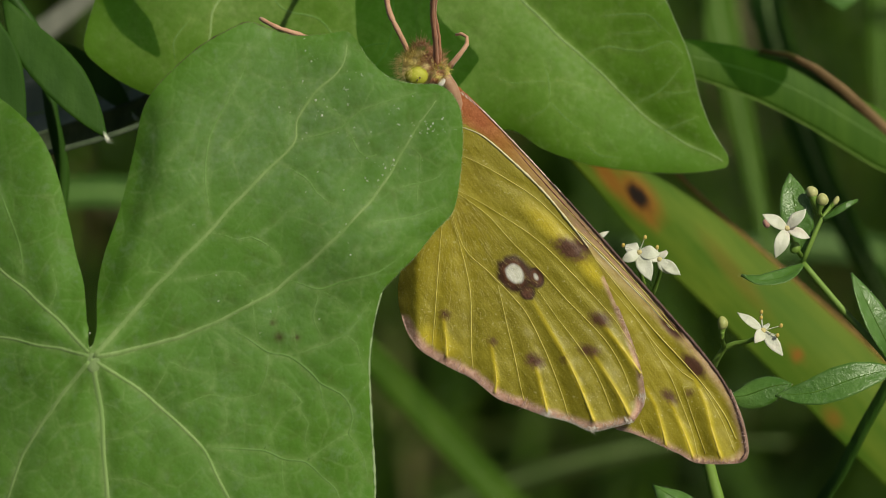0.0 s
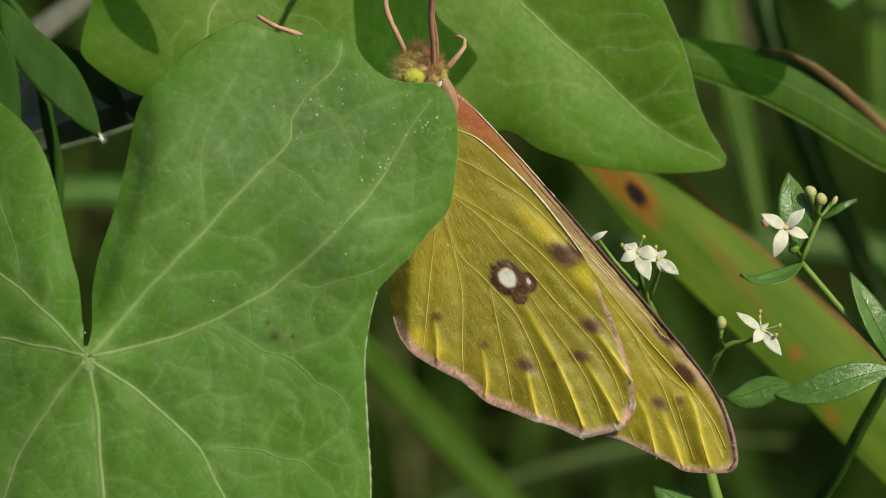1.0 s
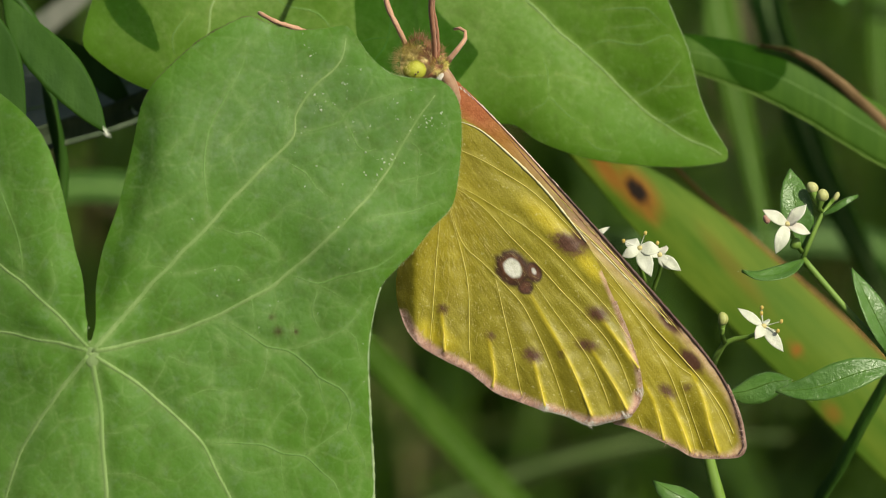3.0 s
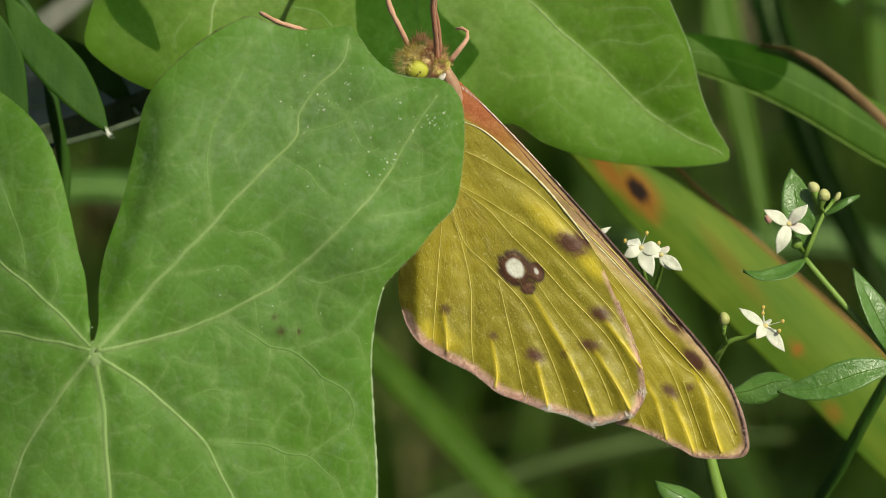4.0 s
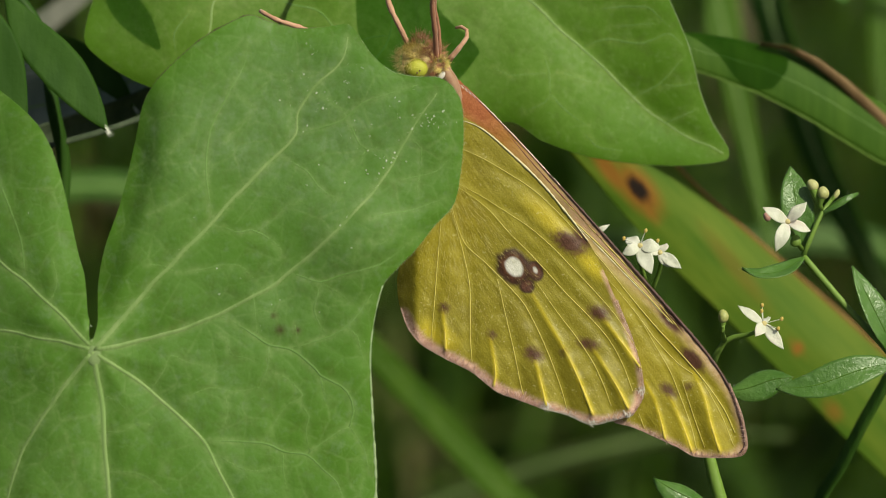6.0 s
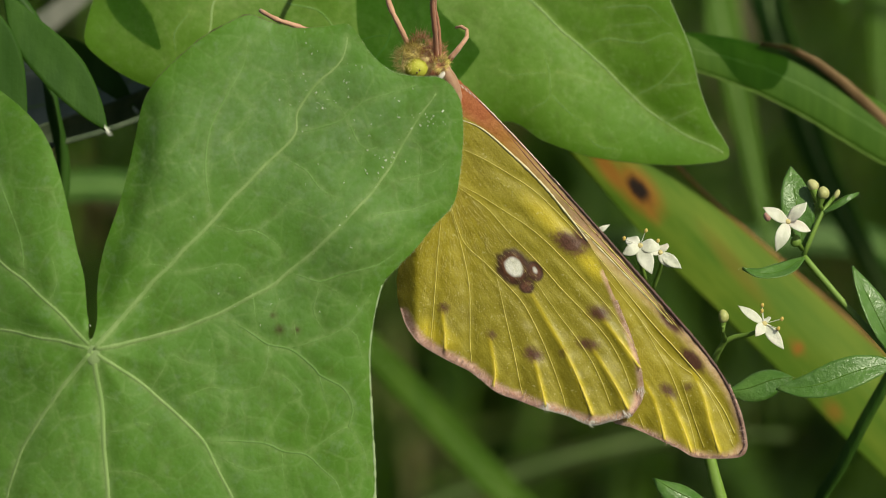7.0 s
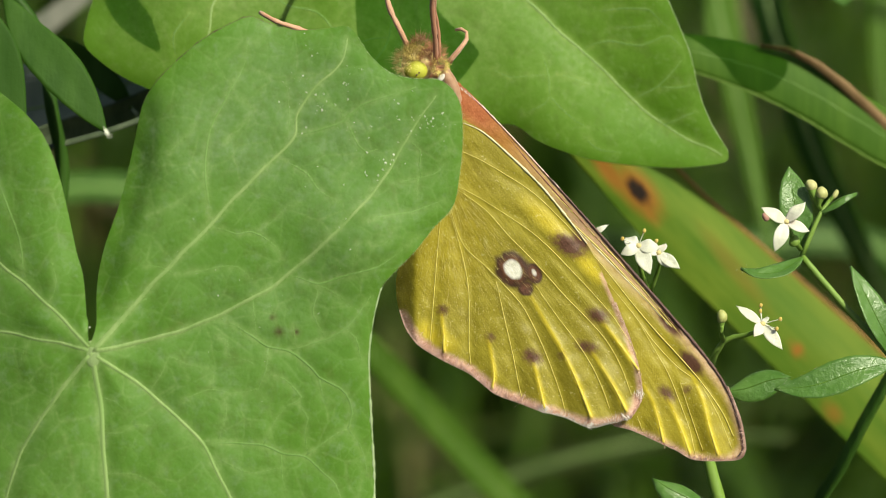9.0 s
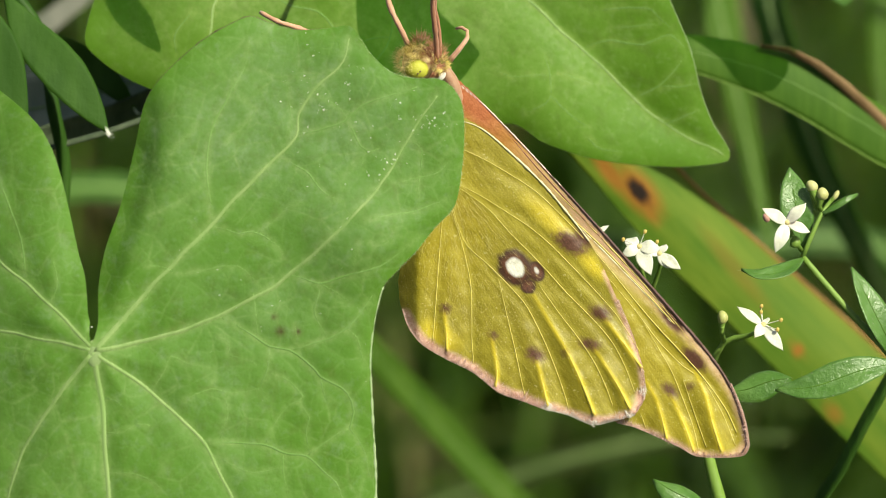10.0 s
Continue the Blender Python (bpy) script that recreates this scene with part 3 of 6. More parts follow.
# the finer veins that join the main ones into a net
FINE_VEINS = []
fine_vein(0.085, (-12.27, 1.29), (-11.52, 1.14), (-10.93, 0.87), (-10.18, 1.02), (-9.67, 0.87), (-9.13, 0.48), (-8.68, 0.03), (-8.56, -0.45))
fine_vein(0.06, (-9.97, 0.93), (-9.43, 1.38), (-8.83, 1.83), (-8.38, 2.28), (-7.49, 2.59))
fine_vein(0.08, (-8.53, 4.9), (-7.79, 4.45), (-7.19, 4.09), (-6.74, 3.49), (-6.19, 3.01), (-5.44, 2.59))
fine_vein(0.08, (-5.11, 6.89), (-4.78, 6.2), (-4.48, 5.6), (-4.03, 5.23), (-3.49, 5.39))
fine_vein(0.05, (-4.09, 5.26), (-4.33, 4.99), (-4.33, 4.39))
fine_vein(0.07, (-1.69, 5.87), (-1.26, 5.39), (-1.32, 4.6), (-1.17, 3.88))
fine_vein(0.07, (-2.71, 3.58), (-1.32, 3.91), (-0.27, 4.24), (0.21, 4.73))
fine_vein(0.05, (-1.32, 3.91), (-1.44, 3.28), (-1.32, 2.68))
fine_vein(0.09, (-4.33, 1.59), (-2.83, 1.9), (-1.63, 2.14), (-0.48, 2.5), (0.18, 2.74))
fine_vein(0.12, (-8.29, -1.32), (-7.34, -1.53), (-6.59, -1.68), (-5.53, -1.38), (-4.33, -1.11), (-3.43, -0.72), (-2.53, -0.21), (-1.72, 0.51), (-1.26, 0.9))
fine_vein(0.08, (-6.59, -1.71), (-6.74, -2.38), (-6.95, -3.13), (-6.74, -3.73), (-6.34, -4.39))
fine_vein(0.06, (-6.59, -1.71), (-5.83, -2.14), (-5.11, -2.65), (-4.9, -3.01))
fine_vein(0.055, (-4.51, 0.45), (-4.69, -0.33), (-4.78, -1.11))
fine_vein(0.055, (-4.03, 0.51), (-3.61, 0.27), (-2.83, 0.63), (-2.65, 1.29))
fine_vein(0.07, (-6.65, -6.74), (-6.44, -7.49), (-6.1, -8.27))
fine_vein(0.1, (-8.17, -5.29), (-7.04, -4.93), (-6.22, -4.63), (-5.23, -4.18), (-4.75, -3.7), (-4.3, -2.98), (-3.82, -2.38))
fine_vein(0.06, (-5.17, -4.18), (-4.63, -4.66), (-4.48, -5.38), (-4.3, -6.05))
fine_vein(0.07, (-9.28, -5.11), (-9.37, -6.28), (-9.73, -7.18), (-9.46, -7.81))
fine_vein(0.06, (-9.43, -6.43), (-8.53, -6.76), (-7.94, -7.33), (-7.55, -7.73), (-7.79, -7.97), (-8.29, -8.23), (-8.95, -8.98), (-9.28, -9.73), (-9.58, -10.33))
fine_vein(0.05, (-7.94, -3.94), (-7.85, -4.9))
fine_vein(0.055, (-11.97, -4.53), (-11.52, -4.8), (-11.43, -5.55), (-10.93, -5.67), (-10.3, -5.83), (-9.97, -6.07))
fine_vein(0.06, (-7.79, -7.97), (-7.19, -8.84), (-7.34, -9.47), (-7.28, -10.19), (-7.19, -10.79))
fine_vein(0.09, (-7.34, -10.91), (-6.74, -10.49), (-6.13, -10.04), (-5.53, -9.62), (-5.08, -9.41))
fine_vein(0.06, (-8.59, -10.76), (-8.53, -11.99), (-8.35, -12.95))
fine_vein(0.065, (-13.85, -8), (-13.16, -7.59), (-12.42, -7.32), (-11.52, -7.47), (-10.63, -7.48), (-9.73, -7.3))
fine_vein(0.045, (-12.36, -7.35), (-12.18, -6.63), (-12.27, -6.21))
fine_vein(0.05, (-11.67, -7.47), (-11.52, -8.67), (-11.94, -9.99))
fine_vein(0.04, (-10.63, -7.54), (-10.57, -8.41))
fine_vein(0.05, (-18.14, -7.69), (-17.33, -8.05), (-16.82, -8.56))
fine_vein(0.055, (-15.63, 1.89), (-14.5, 2.4), (-13.61, 3), (-13.1, 3.36))
fine_vein(0.05, (-14.62, 5.06), (-13.91, 5.87), (-13.34, 6.45), (-13.13, 6.87))
fine_vein(0.055, (-11.61, 5.79), (-10.81, 6.57), (-10.3, 7.12), (-10.06, 7.54), (-10.51, 7.96), (-11.22, 8.31))
fine_vein(0.05, (-14.14, -1.23), (-12.72, -0.99), (-10.93, -0.81), (-10.18, -1.47), (-9.85, -1.86))
fine_vein(0.045, (-10.21, -2.25), (-10.09, -3.12), (-9.97, -4.47))
fine_vein(0.05, (-15.93, -0.78), (-14.95, -0.87), (-14.41, -1.11))
fine_vein(0.05, (-17.36, -3.14), (-16.41, -2.84), (-15.63, -2.49))
fine_vein(0.05, (-8.35, 5.8), (-8.2, 7.09), (-8.23, 8.14), (-8.35, 9.11))
fine_vein(0.045, (-7.07, 8.27), (-6.25, 8.03), (-5.5, 7.52), (-5.17, 7.01))
fine_vein(0.06, (-21.72, -4.47), (-22.15, -5.07), (-22.46, -6.12), (-22.49, -7.06))
fine_vein(0.05, (-21.26, -2.97), (-20.74, -2.37), (-20.55, -1.53), (-20.74, -0.57))
fine_vein(0.05, (-15.63, -7.46), (-14.8, -6.26), (-14.5, -5.6), (-13.61, -5.97), (-12.36, -6.21))
fine_vein(0.045, (-18.02, -9.55), (-17.03, -9.61), (-16.29, -9.19), (-15.63, -9.31))
fine_vein(0.05, (-12.12, -10.77), (-10.93, -11.56), (-9.88, -11.74), (-8.53, -11.51))
fine_vein(0.045, (-17.9, -11.7), (-16.59, -11.83), (-15.63, -12.13), (-14.95, -12.73))


LEFT_CREASE = [(-15.16, 8.72), (-15.39, 7.22), (-15.72, 4.22), (-16.35, 1.98), (-16.94, 0.03), (-17.6, -2.07), (-17.96, -4.01)]


def front_depth(xy, rim):
    x = xy[:, 0] + 8
    d = -4.0 + 0.03 * x - 0.10 * 1.5 * np.log1p(np.exp(-x / 1.5)) + 0.50 * 1.8 * np.log1p(np.exp((-19.8 - xy[:, 0]) / 1.8))
    left = np.clip((-13.5 - xy[:, 0]) / 2.0, 0, 1) * np.clip((xy[:, 0] + 21.0) / 1.2, 0, 1) * np.clip((10.5 - xy[:, 1]) / 3.0, 0, 1)
    from_hub = np.hypot(xy[:, 0] + 18.5, xy[:, 1] + 5.3)
    hub = 1 - np.exp(-(from_hub / 2.2) ** 2)
    d = d + hub * (0.30 + 0.35 * left) * np.exp(-rim / (0.8 + 0.8 * left)) + 0.24 * waves(xy, 11.0, 2) + 0.045 * waves(xy, 3.4, 9)
    # the margin beside the notch is bent back along a crease
    crease = np.array(sorted(LEFT_CREASE, key=lambda p: p[1]))
    beyond = np.interp(xy[:, 1], crease[:, 1], crease[:, 0]) - xy[:, 0]
    on = np.clip((xy[:, 1] + 4.6) / 2.5, 0, 1) * np.clip((9.0 - xy[:, 1]) / 3.5, 0, 1) * (xy[:, 0] > -18.9)
    d = d + 0.62 * on / (1 + np.exp(-np.clip(beyond / 0.26, -40, 40)))
    groove = np.zeros(len(xy))
    for w, line in FRONT_VEINS:
        off, _ = off_line(xy, smooth_line(line, 0.9))
        groove = np.maximum(groove, 0.60 * w * np.exp(-(off / 0.65) ** 2) + 1.3 * w * np.exp(-(off / 1.3) ** 2) * np.exp(-(from_hub / 5.0) ** 2) * hub)
    for w, line in FINE_VEINS:
        off, _ = off_line(xy, np.array(line))
        groove = np.maximum(groove, 0.55 * w * np.exp(-(off / 0.38) ** 2))
    d = d + groove
    swell = np.hypot(xy[:, 0] + 4.4, xy[:, 1] - 0.8)
    return d - 1.0 * np.exp(-(swell / 2.8) ** 2)


def vein_marks(veins, spread, spots=(), coat=None):
    def marks(xy, rim):
        best = np.zeros(len(xy))
        for w, line in veins:
            off, along = off_line(xy, smooth_line(line, 0.9))
            best = np.maximum(best, (0.5 + 2.0 * w) * (1 - 0.40 * along) * np.exp(-(off / (spread * (0.55 + 2.0 * w))) ** 2))
        brown = np.zeros(len(xy))
        for x, z, size in spots:
            brown = np.maximum(brown, 1.0 * np.exp(-(np.hypot(xy[:, 0] - x, xy[:, 1] - z) / size) ** 2))
        hub = veins[0][1][0]
        best = np.maximum(best, 0.95 * np.exp(-(np.hypot(xy[:, 0] - hub[0], xy[:, 1] - hub[1]) / 0.75) ** 2))
        return {"vein": best, "spot": brown, "coat": (1 - np.exp(-rim / 2.8)) * np.clip(0.80 + 0.35 * waves(xy, 9.0, 77), 0.15, 1) * coat(xy)}
    return marks


def lay_veins(veins, depth, ring, leaf, origin, half, step=0.3):
    """Low pale veins on a leaf's face, each one a part."""
    edge = smooth_line(ring, 0.5, True)
    edge = np.vstack([edge, edge[:1]])
    for w, line in veins:
        xy = smooth_line(line, step)
        xy = xy + 0.05 * np.stack([waves(xy, 3.0, 4), waves(xy, 2.6, 6)], 1)
        rim, _ = off_line(xy, edge)
        radii = [w * k for k in ((1.15, 1.0, 0.9, 0.75, 0.6, 0.4) if w > 0.15 else (0.1, 0.85, 0.9, 0.8, 0.6, 0.3))]
        r = np.interp(np.linspace(0, 1, len(xy)), np.linspace(0, 1, len(radii)), radii)
        d = depth(xy, rim) - half + (0.80 if w > 0.15 else 0.82) * r
        part("vein", tube("vein", np.stack([xy[:, 0], d, xy[:, 1]], 1), radii, origin, 8, 10.0), M_VEIN if w > 0.15 else M_VEIN_FINE, leaf, "pale green leaf vein")


def build_bindweed():
    root = (-6, 24, ground_at(24) - 2)
    plant = thing("bindweed_plant", root, "bindweed vine with broad grey-green heart-shaped leaves", "plant")
    stem_line = [root, (-10, 22, -180), (-14, 20, -90), (-15, 18, -25), (-11, 18, 8), (-6, 16, 30), (0, 8, 44), (14, -4, 48), (30, -8, 44)]
    part("stem", tube("stem", stem_line, [1.1, 0.9, 0.8, 0.7, 0.5], root, 8, 2.0), M_STEM, plant, "thin twining green stem")

    def leaf_of(ring, base, depth, step, material, veins, spread, label, thick=0.16, rim_r=0.0, spots=(), coat=None):
        rel = [base[i] - root[i] for i in range(3)]
        leaf = part("leaf", sheet("leaf", ring, step, depth, base, vein_marks(veins, spread, spots, coat or (lambda xy: np.full(len(xy), 0.5)))), material, plant, label, rel)
        thicken(leaf, thick)
        lay_veins(veins, depth, ring, leaf, base, thick * 0.5)
        if rim_r:
            edge = smooth_line(ring, 0.6, True)
            rim = np.zeros(len(edge))
            pts = np.stack([edge[:, 0], depth(edge, rim), edge[:, 1]], 1)
            part("leaf_rim", tube("leaf_rim", pts, [rim_r], base, 6, 10.0), M_EDGE, leaf, "pale downy leaf margin")
        return leaf

    front = leaf_of(FRONT_RING, FRONT_BASE, front_depth, 0.22, M_FRONT, FRONT_VEINS + FINE_VEINS, 0.30, "grey-green heart-shaped leaf with pale veins", rim_r=0.0, spots=FRONT_SPOTS, coat=lambda xy: np.clip(0.62 + 0.06 * (xy[:, 1] + 1.0) + 0.02 * (xy[:, 0] + 8.0), 0.30, 1.1))
    edge = smooth_line(FRONT_RING[5:14], 0.3)
    part("leaf_rim", tube("leaf_rim", np.stack([edge[:, 0], front_depth(edge, np.zeros(len(edge))), edge[:, 1]], 1), [0.04, 0.07, 0.07, 0.04], FRONT_BASE, 6, 10.0, 0.2), M_RIM, front, "thin purplish-brown leaf margin")
    for first, last, radius in ((14, 21, 0.035), (28, 34, 0.085)):
        edge = smooth_line(FRONT_RING[first:last], 0.3)
        part("leaf_rim", tube("leaf_rim", np.stack([edge[:, 0], front_depth(edge, np.zeros(len(edge))) - 0.03, edge[:, 1]], 1), [radius * 0.6, radius, radius], FRONT_BASE, 6, 10.0, 0.2), M_EDGE, front, "pale downy leaf margin")
    part("petiole", tube("petiole", [(-18.56, -3.6, -5.63), (-18.64, 0, -6.4), (-18.98, 10, -8.91), (-18.37, 19, -15.22)], [0.5, 0.55, 0.6], FRONT_BASE), M_STEM, front)

    # fine down along the free margin
    r = np.random.RandomState(17)
    line = smooth_line(FRONT_RING[17:34], 0.05)
    way = np.gradient(line, axis=0)
    way = way / np.linalg.norm(way, axis=1)[:, None]
    y = front_depth(line, np.zeros(len(line)))
    roots, ways = [], []
    for q, w, yy in zip(line, way, y):
        for _ in range(2):
            roots.append((q[0] + r.normal(0, 0.03), yy + r.normal(0, 0.05) - 0.05, q[1] + r.normal(0, 0.03)))
            ways.append((-w[1] + r.normal(0, 0.5), r.normal(-0.2, 0.4), w[0] + r.normal(0, 0.5)))
    down = part("down", tufts("down", roots, ways, [0.11 * r.uniform(0.4, 1.3) for _ in roots], 0.006, FRONT_BASE, 4), M_EDGE, front, "short whitish down on the leaf margin")
    tagged(down, kind="stuff")
    hub_d = front_depth(np.array([[FRONT_VEINS[0][1][0][0], FRONT_VEINS[0][1][0][1]]]), np.array([0.6]))[0]
    part("leaf_hub", ball("leaf_hub", (FRONT_VEINS[0][1][0][0], hub_d - 0.005, FRONT_VEINS[0][1][0][1] - 0.12), (0.50, 0.11, 0.70), FRONT_BASE, 0, 12, 0.2), M_HUB, front, "pale hub where the veins meet")

    # glints on the upper lobe, built as small pale specks
    r = np.random.RandomState(12)
    edge = smooth_line(FRONT_RING, 0.5, True)
    edge = np.vstack([edge, edge[:1]])
    spots = []
    for cx, cy, wide, count in ((-7.1, 10.86, 0.37, 12), (-7.7, 9.2, 0.37, 17), (-6.29, 7.7, 0.43, 17), (-5.17, 8.9, 0.12, 6), (-4.63, 9.65, 0.31, 9), (-2.53, 7.85, 0.61, 10), (-0.66, 6.95, 0.43, 38), (-4.78, 6.35, 0.43, 13), (-2.83, 4.84, 0.31, 14), (-3.73, 3.94, 0.37, 12), (-4.33, 7.25, 2.45, 35), (-10.05, 0.33, 3.98, 35), (-6.74, -3.58, 3.67, 14), (-1.62, 6.2, 0.12, 4)):
        for _ in range(int(0.6 * count)):
            spots.append((cx + r.normal(0, wide), cy + r.normal(0, wide * 0.7)))
    for x, z in [(-7.04, 10.37), (-5.23, 8.96), (-5.02, 8.09), (-2.38, 7.88), (-1.72, 6.38), (-3.25, 4.33), (-4.33, 9.66), (-6.71, 7.82), (-2.44, 7.01), (-4.06, 5.26), (-2.05, 4.66), (-5.17, 1.71), (-2.71, 4.9), (-0.57, 7.1), (-0.81, 6.8)]:
        spots += [(x + r.normal(0, 0.04), z + r.normal(0, 0.03)) for _ in range(3)]
    spots = np.array(spots)
    rim, _ = off_line(spots, edge)
    d = front_depth(spots, rim)
    verts, faces = [], []
    for (x, z), y in zip(spots, d):
        size = abs(r.normal(0.0, 0.015)) + 0.008
        i = len(verts)
        k = 6
        for j in range(k):
            a = 2 * math.pi * j / k
            g = size * r.uniform(0.4, 1.7)
            verts.append((x + g * math.cos(a), y - 0.09, z + g * math.sin(a)))
        verts.append((x, y - 0.11 - size * 0.3, z))
        faces += [(i + j, i + (j + 1) % k, i + k) for j in range(k)]
    tagged(part("glint_specks", mesh_of("glint_specks", verts, faces, FRONT_BASE, None, False), M_SPECKLE, front, "whitish specks in place of leaf glints"), kind="stuff")

    back_ring = [(-1.4, 20.08), (-4.58, 24.53), (-9.99, 26.44), (-15.4, 24.53), (-18.26, 19.76), (-19.06, 15.94), (-20.17, 11.87), (-19.06, 10.53), (-17.56, 9.58), (-16.2, 9), (-11.58, 7.19), (-4.58, 6.08), (0.51, 6.87), (3.85, 7.19), (5.6, 6.14), (8.15, 5.28), (11.01, 4.87), (13.71, 4.77), (16.04, 5.09), (16.16, 5.7), (15.21, 7.19), (14.51, 8.94), (13.94, 11.17), (13.24, 12.92), (12.12, 15.3), (9.74, 19.12), (6.24, 22.62), (2.42, 23.58)]
    back_veins = []
    back_veins.append((0.2, [(-1.4, 20.04), (2.1, 16.92), (4.97, 14.05), (6.88, 12.17), (8.48, 10.83), (10.07, 9.27), (11.66, 7.84), (13.26, 6.72), (15.17, 5.77), (16.06, 5.29)]))
    back_veins.append((0.1, [(7.84, 11.44), (8.64, 11.73), (9.43, 11.89), (10.39, 11.76), (11.34, 11.63), (12.14, 11.98), (12.78, 12.2), (13.51, 11.5)]))
    back_veins.append((0.09, [(8.8, 13.54), (10.07, 13.77), (10.87, 13.67), (11.66, 13.58), (12.36, 12.97), (12.81, 12.59)]))
    back_veins.append((0.06, [(9.5, 12.59), (10.23, 12.71), (11.03, 12.65), (11.98, 12.71)]))
    back_veins.append((0.08, [(10.64, 8.64), (11.66, 9.02), (12.14, 9.27), (12.94, 10.2), (13.42, 10.74)]))
    back_veins.append((0.07, [(12.14, 9.27), (13.26, 9.34), (14.24, 9.43)]))
    back_veins.append((0.08, [(12.49, 7.11), (12.94, 7.3), (13.73, 7.68), (14.47, 7.93)]))
    back_veins.append((0.07, [(4.49, 7.62), (5.13, 8), (5.77, 8.32), (6.09, 8.7), (6.56, 8.16), (7.27, 7.52), (8.22, 7.01)]))
    back_veins.append((0.06, [(6.09, 8.7), (5.99, 9.91), (5.61, 11.03)]))
    back_veins.append((0.06, [(6.41, 9.97), (7.52, 9.72), (8.32, 9.43), (9.11, 9.27)]))
    back_veins.append((0.06, [(8, 6.53), (8.8, 5.8), (10.07, 5.58)]))
    back_veins.append((0.05, [(2.74, 10.23), (3.86, 9.75), (4.97, 9.97), (5.99, 9.91)]))
    back_veins.append((0.18, [(-1.4, 20.08), (-5.85, 18.17), (-10.63, 16.26), (-12.85, 14.03), (-13.17, 12.12), (-13.97, 9.9)]))
    back_veins.append((0.10, [(-10.63, 16.26), (-9.04, 14.03), (-7.13, 13.4), (-5.85, 12.12), (-4.26, 10.53)]))
    back_veins.append((0.14, [(-1.4, 20.08), (-2.67, 15.94), (-2.99, 12.12), (-3.95, 10.53), (-5.85, 8.62)]))
    back_veins.append((0.09, [(-2.83, 12.06), (-3.95, 11.96), (-4.9, 11.65)]))
    back_veins.append((0.10, [(-14.13, 13.4), (-15.08, 12.12), (-15.02, 11.01)]))

    def back_depth(xy, rim):
        fold, _ = off_line(xy, smooth_line(back_veins[0][1], 0.8))
        d = 9.9 - 0.21 * 5.0 * np.tanh(np.sqrt(fold ** 2 + 0.02) / 5.0) - 0.05 * np.maximum(0, -4 - xy[:, 0]) + 0.3 * np.exp(-rim / 0.8) + 0.28 * waves(xy, 12.0, 21) + 0.03 * waves(xy, 4.5, 23)
        for w, line in back_veins:
            off, _ = off_line(xy, smooth_line(line, 0.8))
            d = d + 0.5 * w * np.exp(-(off / 0.8) ** 2)
        return d

    back = leaf_of(back_ring, BACK_BASE, back_depth, 0.30, M_BACK, back_veins, 0.26, "sunlit bright green bindweed leaf", rim_r=0.04, coat=lambda xy: np.clip(1.0 - 0.085 * xy[:, 0], 0, 1.0))
    part("petiole", tube("petiole", [BACK_BASE, (-2.72, 13, 22.68), (-4.7, 15, 28.09), (-2, 14, 36)], [0.5, 0.55, 0.6], BACK_BASE), M_STEM, back)

    # leaves higher up the vine, whose shade falls on the ones below
    k = 12.0
    shift = [TO_SUN[i] * k for i in range(3)]

    def upper_leaf(ring, depth0, joint):
        ring = [(x + shift[0], z + shift[2]) for x, z in ring]
        cx, cz = np.mean([p[0] for p in ring]), max(p[1] for p in ring) - 0.4
        base = (cx, depth0 + shift[1], cz)
        mid = min(p[1] for p in ring)
        veins = [(0.03, [(cx, cz), (cx + 0.3, 0.5 * (cz + mid)), (cx + 0.5, mid + 0.6)])]
        made = leaf_of(ring, base, lambda xy, rim: base[1] + 0.5 * np.exp(-rim / 1.2) + 0.2 * waves(xy, 6.0, 31), 0.8, M_UPPER, veins, 0.3, "green bindweed leaf higher on the vine")
        half = [0.5 * (base[i] + joint[i]) for i in range(3)]
        half[2] += 3
        part("petiole", tube("petiole", [base, half, joint], [0.3, 0.4], base, 6, 2.0), M_STEM, made)

    upper_leaf([(-5.24, 13.45), (-4.92, 16.65), (-3, 18.56), (-1.15, 16.01), (-0.51, 14.09), (0.58, 12.43), (1.6, 10.83), (1.66, 10.58), (0.89, 9.55), (-0.45, 8.5), (-3, 8.82), (-4.76, 10.58)], 9.0, (14, -4, 48))
    upper_leaf([(-18.6, 14.0), (-18.9, 15.6), (-18.3, 16.2), (-17.6, 15.2), (-17.1, 14.0), (-16.5, 13.0), (-16.05, 12.0), (-15.8, 11.3), (-16.8, 11.8), (-17.8, 12.6)], 7.5, (0, 8, 44))
    upper_leaf([(13.63, 13.14), (14.61, 16.41), (17.89, 17.07), (20.18, 14.45), (20.34, 12.15), (20.01, 10.35), (19.2, 9.37), (17.56, 9.53), (15.59, 10.84)], 16.0, (30, -8, 44))
    return plant, front, back


bindweed, leaf_front, leaf_back = build_bindweed()


